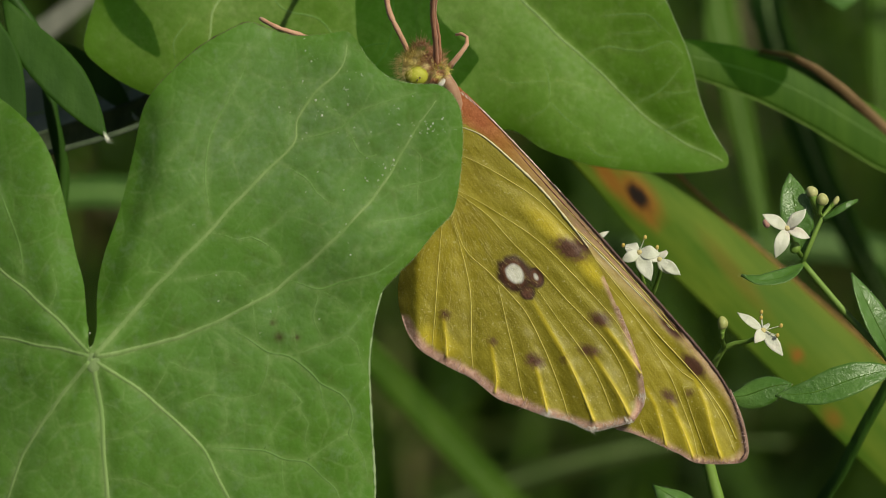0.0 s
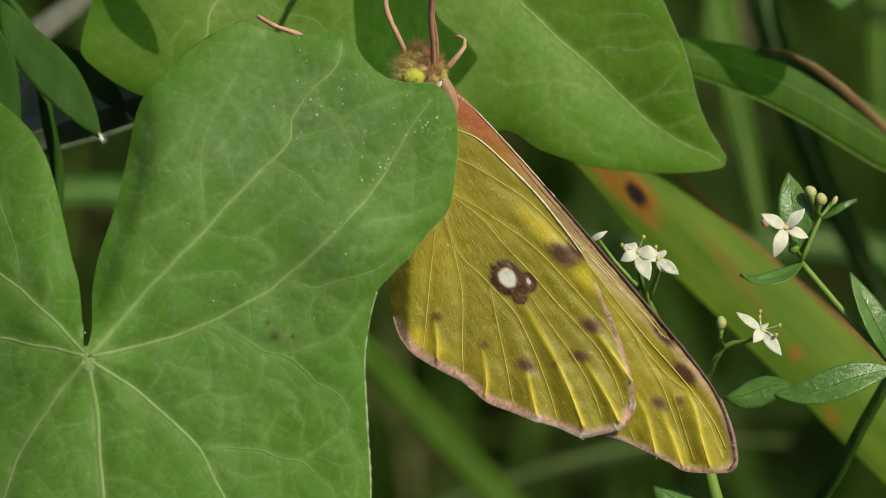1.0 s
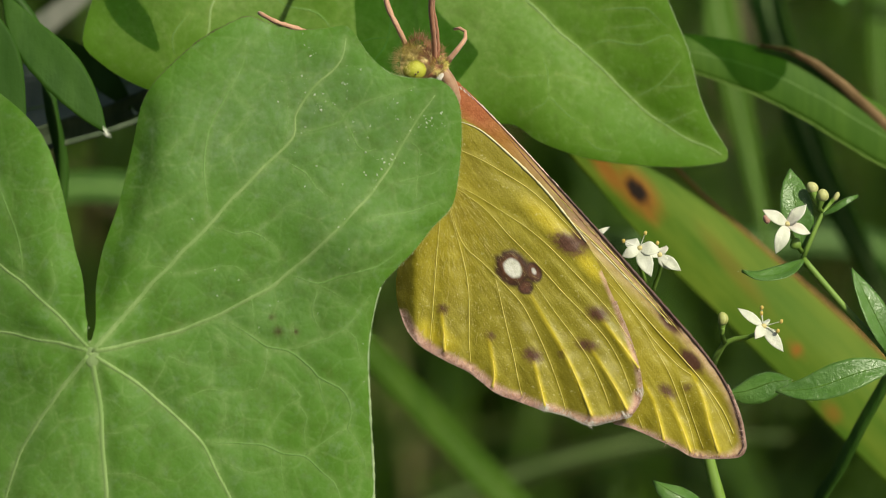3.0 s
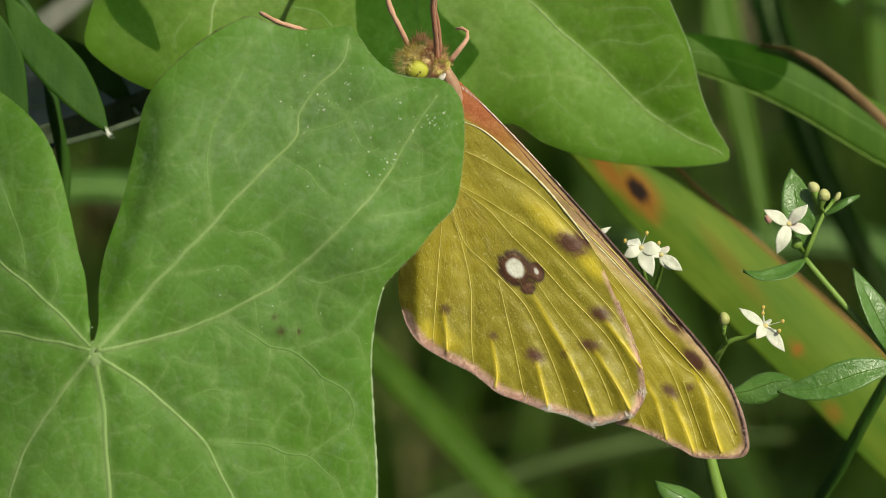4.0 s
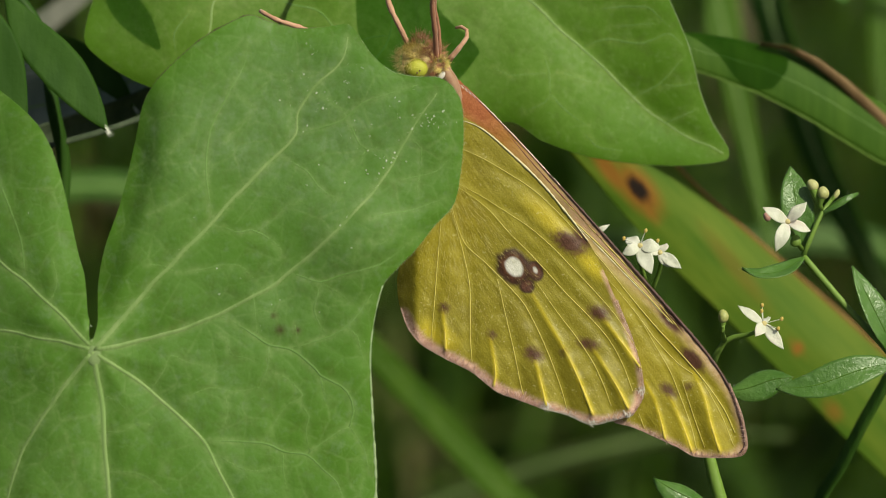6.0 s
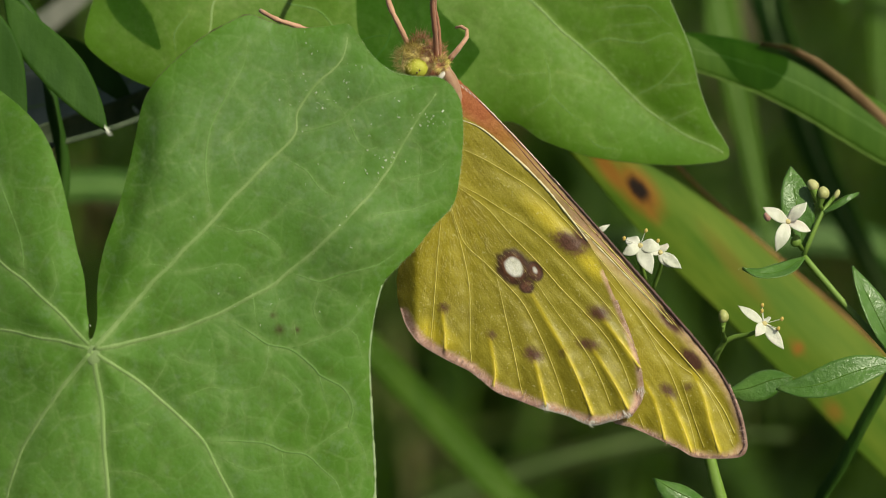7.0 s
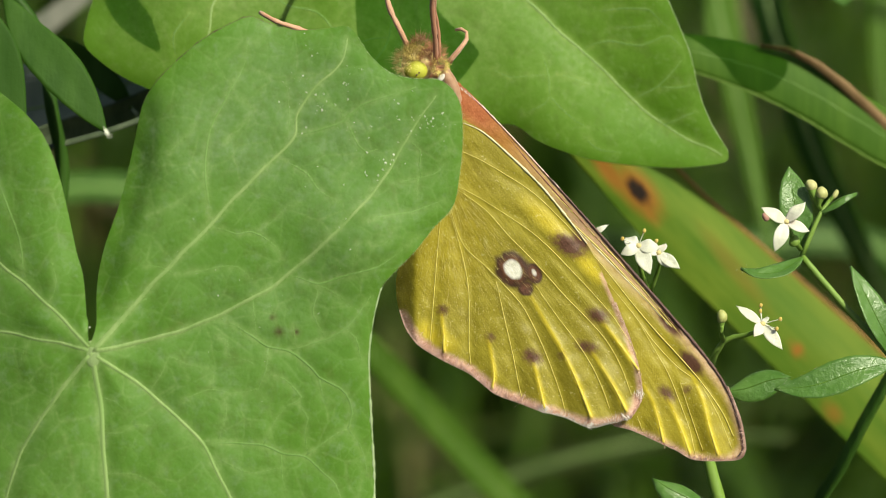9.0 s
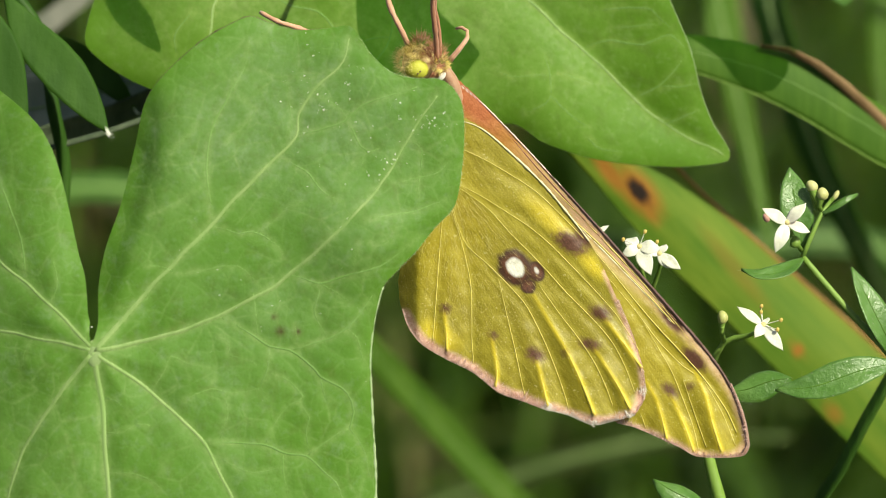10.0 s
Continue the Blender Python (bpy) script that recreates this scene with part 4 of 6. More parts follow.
# ---- butterfly ----
BODY_BASE = (-0.43, 1, 12.33)
HIND_RING = [(0.34, 7.38), (2.02, 6.7), (3.7, 5.3), (5.39, 3.64), (6.92, 1.81), (8.3, -0.34), (9.37, -2.72), (10.22, -4.87), (10.71, -6.7), (10.78, -7.93), (10.22, -8.91), (9.06, -9.21), (7.99, -9.4), (6.77, -8.91), (5.54, -8.6), (4.16, -8.08), (2.94, -7.62), (1.56, -6.55), (0.18, -5.85), (-1.19, -5.02), (-2.11, -3.7), (-2.48, -2.11), (-2.2, 0.03), (-1.35, 3.09), (-0.43, 6.46)]
FORE_RING = [(0.06, 9.61), (1.04, 9.05), (2.49, 7.64), (4.02, 6.05), (5.56, 4.39), (7.24, 2.55), (8.93, 0.68), (10.74, -1.35), (12.61, -3.47), (14.36, -5.56), (15.5, -7.27), (16.18, -9.02), (16.45, -10.56), (16.21, -11.08), (15.38, -11.2), (13.69, -11.14), (12.77, -10.65), (11.69, -10.16), (10.31, -9.55), (9.09, -9.24), (6.63, -7.95), (3.56, -3.65), (1.41, 1.87), (0.18, 6.48)]
HIND_VEINS = []
HIND_VEINS.append([(0.49, 5.69), (2.02, 5.02), (3.55, 4.13), (4.77, 3.34), (5.75, 2.48), (6.61, 1.62), (7.53, 0.64)])
HIND_VEINS.append([(0.49, 3.76), (2.02, 2.94), (3.34, 2.11), (4.71, 1.19), (5.85, 0.21), (6.92, -0.89), (8.08, -2.11), (9.24, -3.43), (9.98, -4.56), (10.56, -5.48)])
HIND_VEINS.append([(0.49, 3.64), (2.33, 2.3), (3.55, 0.95), (4.62, -0.12), (5.54, -1.1), (6.61, -2.3), (7.84, -3.55), (8.91, -4.77), (9.67, -6.09), (10.28, -7.68)])
HIND_VEINS.append([(5.08, -1.81), (6.15, -3.34), (7.22, -4.74), (8.14, -6.15), (8.75, -7.47), (9.09, -8.42)])
HIND_VEINS.append([(0.18, 3.24), (1.1, 0.49), (2.33, -0.73), (3.4, -1.81), (4.38, -2.94), (5.23, -4.56), (5.88, -6.09), (6.43, -7.62), (6.7, -8.6)])
HIND_VEINS.append([(2.94, -1.56), (3.4, -3.64), (3.83, -5.48), (4.19, -7.25), (4.35, -7.87)])
HIND_VEINS.append([(0.34, 2.48), (1.04, 0.03), (1.41, -1.81), (1.47, -3.64), (1.47, -4.87), (1.56, -6.09)])
HIND_VEINS.append([(0, 2.79), (-0.28, -0.28), (-0.49, -3.03), (-0.64, -4.87)])
HIND_FOLDS = [
    [(-0.03, -3.18), (0.09, -4.25), (0.12, -5.42)],
    [(2.54, -4.77), (2.75, -5.85), (2.82, -6.76), (2.72, -7.38)],
    [(4.9, -5.54), (5.23, -6.95), (5.57, -8.45)],
    [(4.84, -2.42), (5.54, -3.64), (6.61, -5.48), (7.22, -6.76), (7.68, -7.87), (8.08, -8.91)],
    [(7.9, -5.05), (8.6, -6.09), (9.37, -7.35), (10.01, -8.6)],
    [(8.51, -3.52), (9.61, -4.93), (10.41, -6.03), (10.68, -6.4)],
]
FORE_VEINS = [
    [(1.41, 6.48), (3.72, 4.64), (5.4, 2.95), (6.79, 1.81), (8.48, 0.25), (10.01, -1.35), (11.24, -2.67), (12.47, -4.02)],
    [(7.86, 0.28), (9.09, -1.2), (10.32, -2.73), (11.55, -4.18), (12.77, -5.5), (14, -6.91), (15.23, -8.63), (15.84, -9.92)],
    [(8.94, -1.57), (10.32, -3.25), (11.55, -4.88), (12.77, -6.17), (13.54, -6.72)],
    [(10.56, -3.53), (11.55, -5.25), (12.31, -6.6), (12.93, -8.14), (13.45, -9.55), (13.76, -10.87)],
    [(12.93, -7.03), (13.54, -8.87), (14.19, -10.72)],
    [(14, -6.97), (15.08, -8.94), (15.75, -10.59)],
    [(10.62, -8.87), (10.93, -9.73)],
]
FORE_FOLDS = [
    [(10.93, -7.09), (11.48, -8.14), (11.79, -9.24), (12.04, -10.29)],
    [(12.22, -7.77), (12.9, -9.3), (13.48, -10.93)],
    [(13.51, -6.42), (14.16, -7.95), (14.49, -9.37), (14.98, -10.93)],
]


def bend_of(xy, rim, flat, veins, folds, crease):
    """The wing's relief: pleats between the veins, low ribs on them, sharp ridges on the folds."""
    d = flat + 0.05 * waves(xy, 5.0, 14) + 0.018 * waves(xy, 1.2, 15) + 0.10 * np.exp(-rim / 0.7)
    for line in veins:
        off, along = off_line(xy, smooth_line(line, 0.5))
        d = d + 0.15 * along * np.exp(-(off / 0.42) ** 2) - 0.03 * np.exp(-(off / 0.11) ** 2)
    for line in folds:
        off, along = off_line(xy, smooth_line(line, 0.3))
        d = d - crease * np.minimum(1, along * 1.6 + 0.15) * (0.55 * np.exp(-(off / 0.12) ** 2) + 0.65 * np.exp(-(off / 0.42) ** 2))
    return d


def blot(xy, spots):
    out = np.zeros(len(xy))
    for cx, cz, a, b, turn, power in spots:
        c, s = math.cos(radians(turn)), math.sin(radians(turn))
        x, z = xy[:, 0] - cx, xy[:, 1] - cz
        u, v = (x * c + z * s) / a, (z * c - x * s) / b
        out = np.maximum(out, power * np.clip(1.35 - np.hypot(u, v) * 0.7 + 0.06 * waves(xy, 0.7, 3), 0, 1) * (np.hypot(u, v) < 1.9))
    return out


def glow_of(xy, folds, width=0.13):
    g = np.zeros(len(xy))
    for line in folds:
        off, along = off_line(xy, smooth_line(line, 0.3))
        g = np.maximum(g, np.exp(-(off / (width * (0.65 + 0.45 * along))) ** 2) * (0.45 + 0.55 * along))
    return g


def hind_depth(xy, rim):
    d = bend_of(xy, rim, 0.0, HIND_VEINS, HIND_FOLDS, 0.16)
    d = d + 0.85 * 0.06 * np.log1p(np.exp(np.clip((-1.45 - xy[:, 0]) / 0.06, -50, 50)))
    return d


def fore_depth(xy, rim):
    return bend_of(xy, rim, 0.45, FORE_VEINS, FORE_FOLDS, 0.13)


def hind_marks(xy, rim):
    seam = smooth_line([(-2.14, -3.58), (-1.96, -4.01), (-1.19, -5.02), (0.18, -5.85), (1.56, -6.55), (2.94, -7.62), (5.54, -8.6), (7.99, -9.34), (9.37, -9.28), (10.53, -8.69), (10.78, -7.62), (10.59, -6.09), (9.83, -3.8), (8.76, -1.19)], 0.5)
    off, along = off_line(xy, seam)
    rosy = np.clip(1.75 - off / np.where(along > 0.70, 0.17, 0.31) + 0.12 * waves(xy, 0.9, 5), 0, 1) * np.where(along > 0.70, 0.75, 1.0)
    dark = blot(xy, [(0.09, -3.12, 0.276, 0.245, 0, 0.72), (2.63, -4.56, 0.245, 0.245, 0, 0.62), (4.9, -5.63, 0.459, 0.306, -25, 0.8), (6.49, -5.57, 0.214, 0.214, 0, 0.5), (7.84, -5.08, 0.49, 0.276, -15, 0.76), (8.45, -3.4, 0.52, 0.337, -15, 0.78), (6.85, 0.38, 0.78, 0.40, -30, 0.95), (7.5, 0.62, 0.55, 0.34, -40, 0.85)])
    pale = blot(xy, [(3.83, -0.92, 0.46, 0.34, -52, 1), (4.98, -1.10, 0.23, 0.13, -65, 0.60)])
    ring = blot(xy, [(3.83, -0.92, 0.90, 0.73, -52, 1), (4.98, -1.14, 0.50, 0.36, -65, 1), (4.53, -1.95, 0.36, 0.34, 0, 1)])
    upper = smooth_line([(0.49, 7.22), (2.02, 6.61), (3.7, 5.23), (5.39, 3.55), (6.92, 1.71)], 0.4)
    off2, _ = off_line(xy, upper)
    pale = np.maximum(pale, 0.30 * np.exp(-(off2 / 0.12) ** 2))
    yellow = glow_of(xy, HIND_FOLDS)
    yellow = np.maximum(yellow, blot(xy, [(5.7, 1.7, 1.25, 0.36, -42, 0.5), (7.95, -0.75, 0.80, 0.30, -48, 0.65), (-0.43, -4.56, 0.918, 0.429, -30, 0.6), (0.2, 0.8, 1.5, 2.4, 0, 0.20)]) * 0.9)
    return {"rosy": rosy, "dark": dark, "ring": ring, "pale": pale, "glow": yellow, "rust": np.zeros(len(xy))}


def fore_marks(xy, rim):
    costa = smooth_line([(0.06, 9.61), (2.49, 7.64), (5.56, 4.39), (8.93, 0.68), (12.61, -3.47), (15.5, -7.27), (16.18, -9.02), (16.45, -10.56), (15.84, -11.2), (13.69, -11.14), (11.69, -10.16), (9.09, -9.24)], 0.5)
    off, along = off_line(xy, costa)
    band = np.interp(along, [0, 0.2, 0.45, 0.6, 0.75, 1.0], [1.9, 1.5, 0.85, 0.55, 0.34, 0.24])
    edge = np.clip(1.4 - off / band, 0, 1)
    rust = edge * np.clip(1.5 - along * 5.5, 0, 1)
    rosy = 0.62 * edge * np.clip(along * 6.0 - 0.9, 0, 1)
    line = smooth_line([(3.56, 6.41), (5.49, 4.39), (7.18, 2.55), (8.87, 0.64), (10.68, -1.38), (12.55, -3.5), (14.3, -5.59), (15.44, -7.27), (16.11, -9.02), (16.39, -10.56)], 0.5)
    off2, a2 = off_line(xy, line)
    dark = np.maximum(np.exp(-(off2 / 0.16) ** 2) * np.clip(a2 * 3.0, 0, 0.75), 0.28 * edge * np.clip(along * 6.0 - 0.6, 0, 1) * np.clip(3.2 - along * 5.0, 0, 1))
    dark = np.maximum(dark, blot(xy, [(12.4, -3.74, 0.673, 0.306, -49, 1.2), (13.55, -5.95, 0.62, 0.27, -45, 1.1), (12.22, -7.6, 0.46, 0.26, -40, 0.74), (13.3, -7.42, 0.24, 0.2, 0, 0.62)]))
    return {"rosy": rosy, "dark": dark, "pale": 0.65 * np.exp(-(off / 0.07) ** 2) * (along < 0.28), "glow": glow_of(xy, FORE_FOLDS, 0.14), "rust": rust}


def fringe(ring_part, depth, out, length, thick, seed, name, wing, material):
    """Fine hair scales along a wing's margin."""
    r = np.random.RandomState(seed)
    line = smooth_line(ring_part, 0.045)
    n = len(line)
    ways, lens, roots = [], [], []
    y = depth(line, np.zeros(n))
    for i in range(n):
        t = line[min(i + 2, n - 1)] - line[max(i - 2, 0)]
        t = t / (np.linalg.norm(t) + 1e-9)
        normal = np.array([t[1], -t[0]]) * out
        for _ in range(5):
            ways.append((normal[0] + r.normal(0, 0.35), r.normal(0, 0.3), normal[1] + r.normal(0, 0.35)))
            roots.append((line[i][0] - normal[0] * 0.08, y[i] + r.normal(0, 0.05), line[i][1] - normal[1] * 0.08))
            lens.append(length * r.uniform(0.5, 1.3))
    tagged(part(name, tufts(name, roots, ways, lens, thick, BODY_BASE, seed), material, wing, "fringe of whitish hair scales" if material is M_PALE else "fringe of rosy hair scales"), kind="stuff")


def build_butterfly():
    top = thing("butterfly", BODY_BASE, "olive-yellow butterfly with closed wings hanging under a leaf", "butterfly")
    hind = part("hindwing", sheet("hindwing", HIND_RING, 0.12, hind_depth, BODY_BASE, hind_marks, rough_edge=0.012), M_HIND, top, "olive-yellow hindwing with a ringed white eyespot")
    thicken(hind, 0.05)
    fore = part("forewing", sheet("forewing", FORE_RING, 0.12, fore_depth, BODY_BASE, fore_marks, rough_edge=0.012), M_FORE, top, "golden-yellow forewing with a rosy front edge")
    thicken(fore, 0.05)
    # the wings of the other side, folded against these
    for ring, depth, marks, mat, name, back in ((FORE_RING, fore_depth, fore_marks, M_FORE, "forewing", 0.55), (HIND_RING, hind_depth, hind_marks, M_HIND, "hindwing", 1.9)):
        c = np.mean(ring, 0)
        small = [(c[0] + (x - c[0]) * 0.985, c[1] + (z - c[1]) * 0.985) for x, z in ring]
        far = part(name, sheet(name, small, 0.4, lambda xy, rim, depth=depth, back=back: depth(xy, rim) + back, BODY_BASE, marks), mat, top)
        thicken(far, 0.05)

    def ring_of(wing):
        edge = smooth_line(HIND_RING if wing is hind else FORE_RING, 0.3, True)
        return np.vstack([edge, edge[:1]])

    for lines, depth, wing in ((HIND_VEINS, hind_depth, hind), (FORE_VEINS, fore_depth, fore)):
        for k, line in enumerate(lines):
            r = 0.040 if wing is fore and k < 2 else 0.028
            xy = smooth_line(line, 0.2)
            d = depth(xy, off_line(xy, ring_of(wing))[0])
            part("wing_vein", tube("wing_vein", np.stack([xy[:, 0], d - 0.018, xy[:, 1]], 1), [r * 0.5, r, r * 0.9], BODY_BASE, 6, 9.0), M_WINGVEIN, wing, "fine golden wing vein")
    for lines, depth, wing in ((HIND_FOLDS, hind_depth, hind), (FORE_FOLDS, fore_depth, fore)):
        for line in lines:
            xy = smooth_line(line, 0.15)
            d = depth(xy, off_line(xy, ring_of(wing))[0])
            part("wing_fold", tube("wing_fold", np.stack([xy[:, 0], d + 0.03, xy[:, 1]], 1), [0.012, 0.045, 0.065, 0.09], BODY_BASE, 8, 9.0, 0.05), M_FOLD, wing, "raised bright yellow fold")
    for line, depth, wing, mat, r, name, label in (
        ([(3.56, 6.48), (5.4, 4.48), (7.09, 2.64), (8.87, 0.64), (10.65, -1.38), (12.52, -3.5), (14.27, -5.59), (15.41, -7.27), (16.08, -9.02), (16.36, -10.56), (16.08, -11.05)], fore_depth, fore, M_DARKVEIN, 0.085, "costal_vein", "dark purple-brown vein along the front edge"),
        ([(1.04, 8.99), (2.49, 7.58), (4.02, 5.99), (5.56, 4.33), (7.24, 2.49)], fore_depth, fore, M_FRINGE, 0.042, "costal_rim", "pale rosy rim"),
        ([(0.49, 7.19), (2.02, 6.61), (3.7, 5.2), (5.39, 3.55), (6.86, 1.78), (7.84, 0.49)], hind_depth, hind, M_CREAM, 0.065, "upper_rim", "cream rim of the hindwing"),
        ([(2.95, 5.62), (4.02, 4.51), (5.4, 3.01), (6.63, 1.93), (8.17, 0.43), (9.7, -1.14), (11.24, -2.73), (12.28, -3.9)], fore_depth, fore, M_CREAM, 0.055, "wing_vein", "bright cream vein"),
        ([(4.3, 4.61), (5.68, 3.1), (6.91, 2.03), (8.44, 0.52), (9.98, -1.04), (11.52, -2.64), (12.56, -3.81)], fore_depth, fore, M_SKIN, 0.03, "wing_vein", "rosy line beside the cream vein"),
        ([(3.25, 6.63), (4.79, 4.79), (6.17, 3.25), (7.55, 1.72), (9.09, 0.03)], fore_depth, fore, M_RUSTLINE, 0.04, "wing_vein", "rust-brown vein"),
        ([(3.71, 5.49), (6.17, 3.1), (8.47, 0.71), (10.62, -1.63), (12.46, -3.84), (13.69, -5.43)], fore_depth, fore, M_WINGVEIN, 0.034, "wing_vein", "cream vein"),
    ):
        xy = smooth_line(line, 0.2)
        d = depth(xy, np.full(len(xy), 0.3))
        part(name, tube(name, np.stack([xy[:, 0], d - 0.02, xy[:, 1]], 1), [r * 0.1, r * 0.8, r, r * 0.9, r * 0.5], BODY_BASE, 6, 9.0, 0.15), mat, wing, label)
    fringe([(-2.23, -3.18), (-1.9, -4.1), (-1.19, -5.02), (0.18, -5.85), (1.56, -6.55), (2.94, -7.62), (4.16, -8.08), (5.54, -8.6)], hind_depth, -1, 0.56, 0.011, 4, "fringe", hind, M_FRINGE)
    fringe([(5.24, -8.49), (6.77, -8.91), (7.99, -9.4), (9.06, -9.21), (10.22, -8.91)], hind_depth, -1, 0.42, 0.011, 12, "fringe", hind, M_PALE)
    fringe([(10.22, -8.91), (10.78, -7.93), (10.71, -6.7), (10.22, -4.87), (9.37, -2.72)], hind_depth, -1, 0.24, 0.010, 9, "fringe", hind, M_FRINGE)
    fringe([(15.5, -7.27), (16.18, -9.02), (16.45, -10.56), (16.21, -11.08), (15.38, -11.2), (13.69, -11.14), (12.77, -10.65), (11.69, -10.16), (10.31, -9.55), (9.39, -9.33)], fore_depth, 1, 0.28, 0.018, 6, "fringe", fore, M_FRINGE)

    # long silky hairs lying over the wing's base
    rr = np.random.RandomState(23)
    roots, ways, lens = [], [], []
    wing_ring = smooth_line(HIND_RING, 1.0, True)
    for _ in range(700):
        a, far = rr.uniform(-2.05, -0.75), 9.5 * rr.uniform(0.05, 1.0) ** 0.8
        x, z = 0.2 + far * math.cos(a) * 0.75, 4.6 + far * math.sin(a)
        at = np.array([[x, z]])
        if x < -1.3 or not inside(at, wing_ring)[0]:
            continue
        roots.append((x, hind_depth(at, np.array([3.0]))[0] - 0.03, z))
        ways.append((math.cos(a) + rr.normal(0, 0.12), -0.06, math.sin(a) + rr.normal(0, 0.12)))
        lens.append(rr.uniform(0.5, 1.5) * (1.1 - far / 14))
    tagged(part("silky_hair", tufts("silky_hair", roots, ways, lens, 0.0055, BODY_BASE, 8), M_SILK, hind, "silky yellow hairs"), kind="stuff")
    # white tufts where the folds meet the margin
    for x, z in [(5.57, -8.48), (8.02, -9.31), (9.92, -8.85), (10.71, -7.62)]:
        rr = np.random.RandomState(int(abs(x * 100)))
        roots = [(x + rr.normal(0, 0.10), hind_depth(np.array([[x, z]]), np.zeros(1))[0] + rr.normal(0, 0.04) - 0.05, z + rr.normal(0, 0.10) + 0.1) for _ in range(40)]
        ways = [(0.4 + rr.normal(0, 0.18), rr.normal(0, 0.15) - 0.1, -1 + rr.normal(0, 0.15)) for _ in range(40)]
        tagged(part("tuft", tufts("tuft", roots, ways, [0.30 * rr.uniform(0.5, 1.2) for _ in range(40)], 0.011, BODY_BASE, 3), M_PALE, hind, "whitish hair tuft"), kind="stuff")

    def body(name, mesh, mat, label=""):
        return part(name, mesh, mat, top, label)

    thorax = body("thorax", ball("thorax", (-0.45, 1.4, 8.8), (0.85, 0.9, 1.45), BODY_BASE, 20, 16, 0.12), M_FUZZ_RED, "rust-brown furry thorax")
    body("abdomen", tube("abdomen", [(0.03, 1.4, 8.35), (0.18, 1.5, 5.58), (-0.43, 1.6, 1.88), (-1.2, 1.6, -0.89)], [0.9, 1.0, 0.8, 0.3], BODY_BASE, 12), M_FUZZ, "tawny abdomen")
    head = body("head", ball("head", (-1.29, 0.9, 10.23), (0.95, 0.9, 0.95), BODY_BASE, 10, 14, 0.15), M_FUZZ, "tawny furry head")
    eye = part("eye", ball("eye", (-1.48, 0.12, 9.84), (0.66, 0.38, 0.56), BODY_BASE, 10), M_EYE, head, "lime-green compound eye")
    for c in ((-1.27, -0.24, 9.70), (-1.40, -0.25, 9.58)):
        part("pupil", ball("pupil", c, (0.05, 0.03, 0.05), BODY_BASE, 0, 8), M_DARKVEIN, eye, "dark eye fleck")
    body("collar", ball("collar", (-0.10, 0.1, 9.42), (0.15, 0.14, 0.30), BODY_BASE, 38), M_PALE, "whitish scale patch")
    body("wing_root", tube("wing_root", [(0.02, 0.4, 9.85), (0.45, 0.5, 9.05), (0.75, 0.6, 8.3), (0.95, 0.7, 7.6)], [0.34, 0.42, 0.36, 0.15], BODY_BASE, 10, 0.2, 0.03), M_ROOT, "tan and rosy wing root")
    # fur
    r = np.random.RandomState(8)

    def fur(name, centre, size, count, length, mat, seed, up, spread=0.5):
        rr = np.random.RandomState(seed)
        roots, ways, lens = [], [], []
        for _ in range(count):
            v = rr.normal(0, 1, 3)
            v = v / np.linalg.norm(v)
            if v[1] > 0.5:
                v[1] = -v[1]
            roots.append([centre[i] + v[i] * size[i] * 0.9 for i in range(3)])
            ways.append(v * np.array([1.0, 0.6, 1.0]) + np.array(up) + rr.normal(0, spread * 0.4, 3))
            lens.append(length * rr.uniform(0.5, 1.4))
        tagged(part(name, tufts(name, roots, ways, lens, 0.0095, BODY_BASE, seed), mat, head, "fine standing fur"), kind="stuff")

    fur("fur", (-1.85, 0.5, 10.30), (0.70, 0.7, 0.70), 620, 0.42, M_FUZZ, 3, (-0.5, 0, 0.05))
    fur("fur", (-1.55, 0.3, 10.75), (0.55, 0.5, 0.45), 420, 0.36, M_GOLD, 13, (-0.2, -0.2, 0.3))
    fur("fur", (-1.20, 0.6, 11.20), (0.50, 0.5, 0.40), 360, 0.45, M_FUZZ_RED, 5, (0, 0, 0.6))
    fur("fur", (-0.42, 0.6, 10.45), (0.50, 0.6, 0.75), 420, 0.42, M_FUZZ_RED, 7, (0.2, 0, 0.3))
    fur("fur", (-0.80, 0.2, 10.55), (0.45, 0.4, 0.42), 300, 0.30, M_FUZZ_RED, 11, (0.1, -0.2, 0.3))
    fur("fur", (-0.15, 0.1, 10.05), (0.40, 0.4, 0.36), 300, 0.30, M_GOLD, 9, (0.2, -0.2, 0.1))
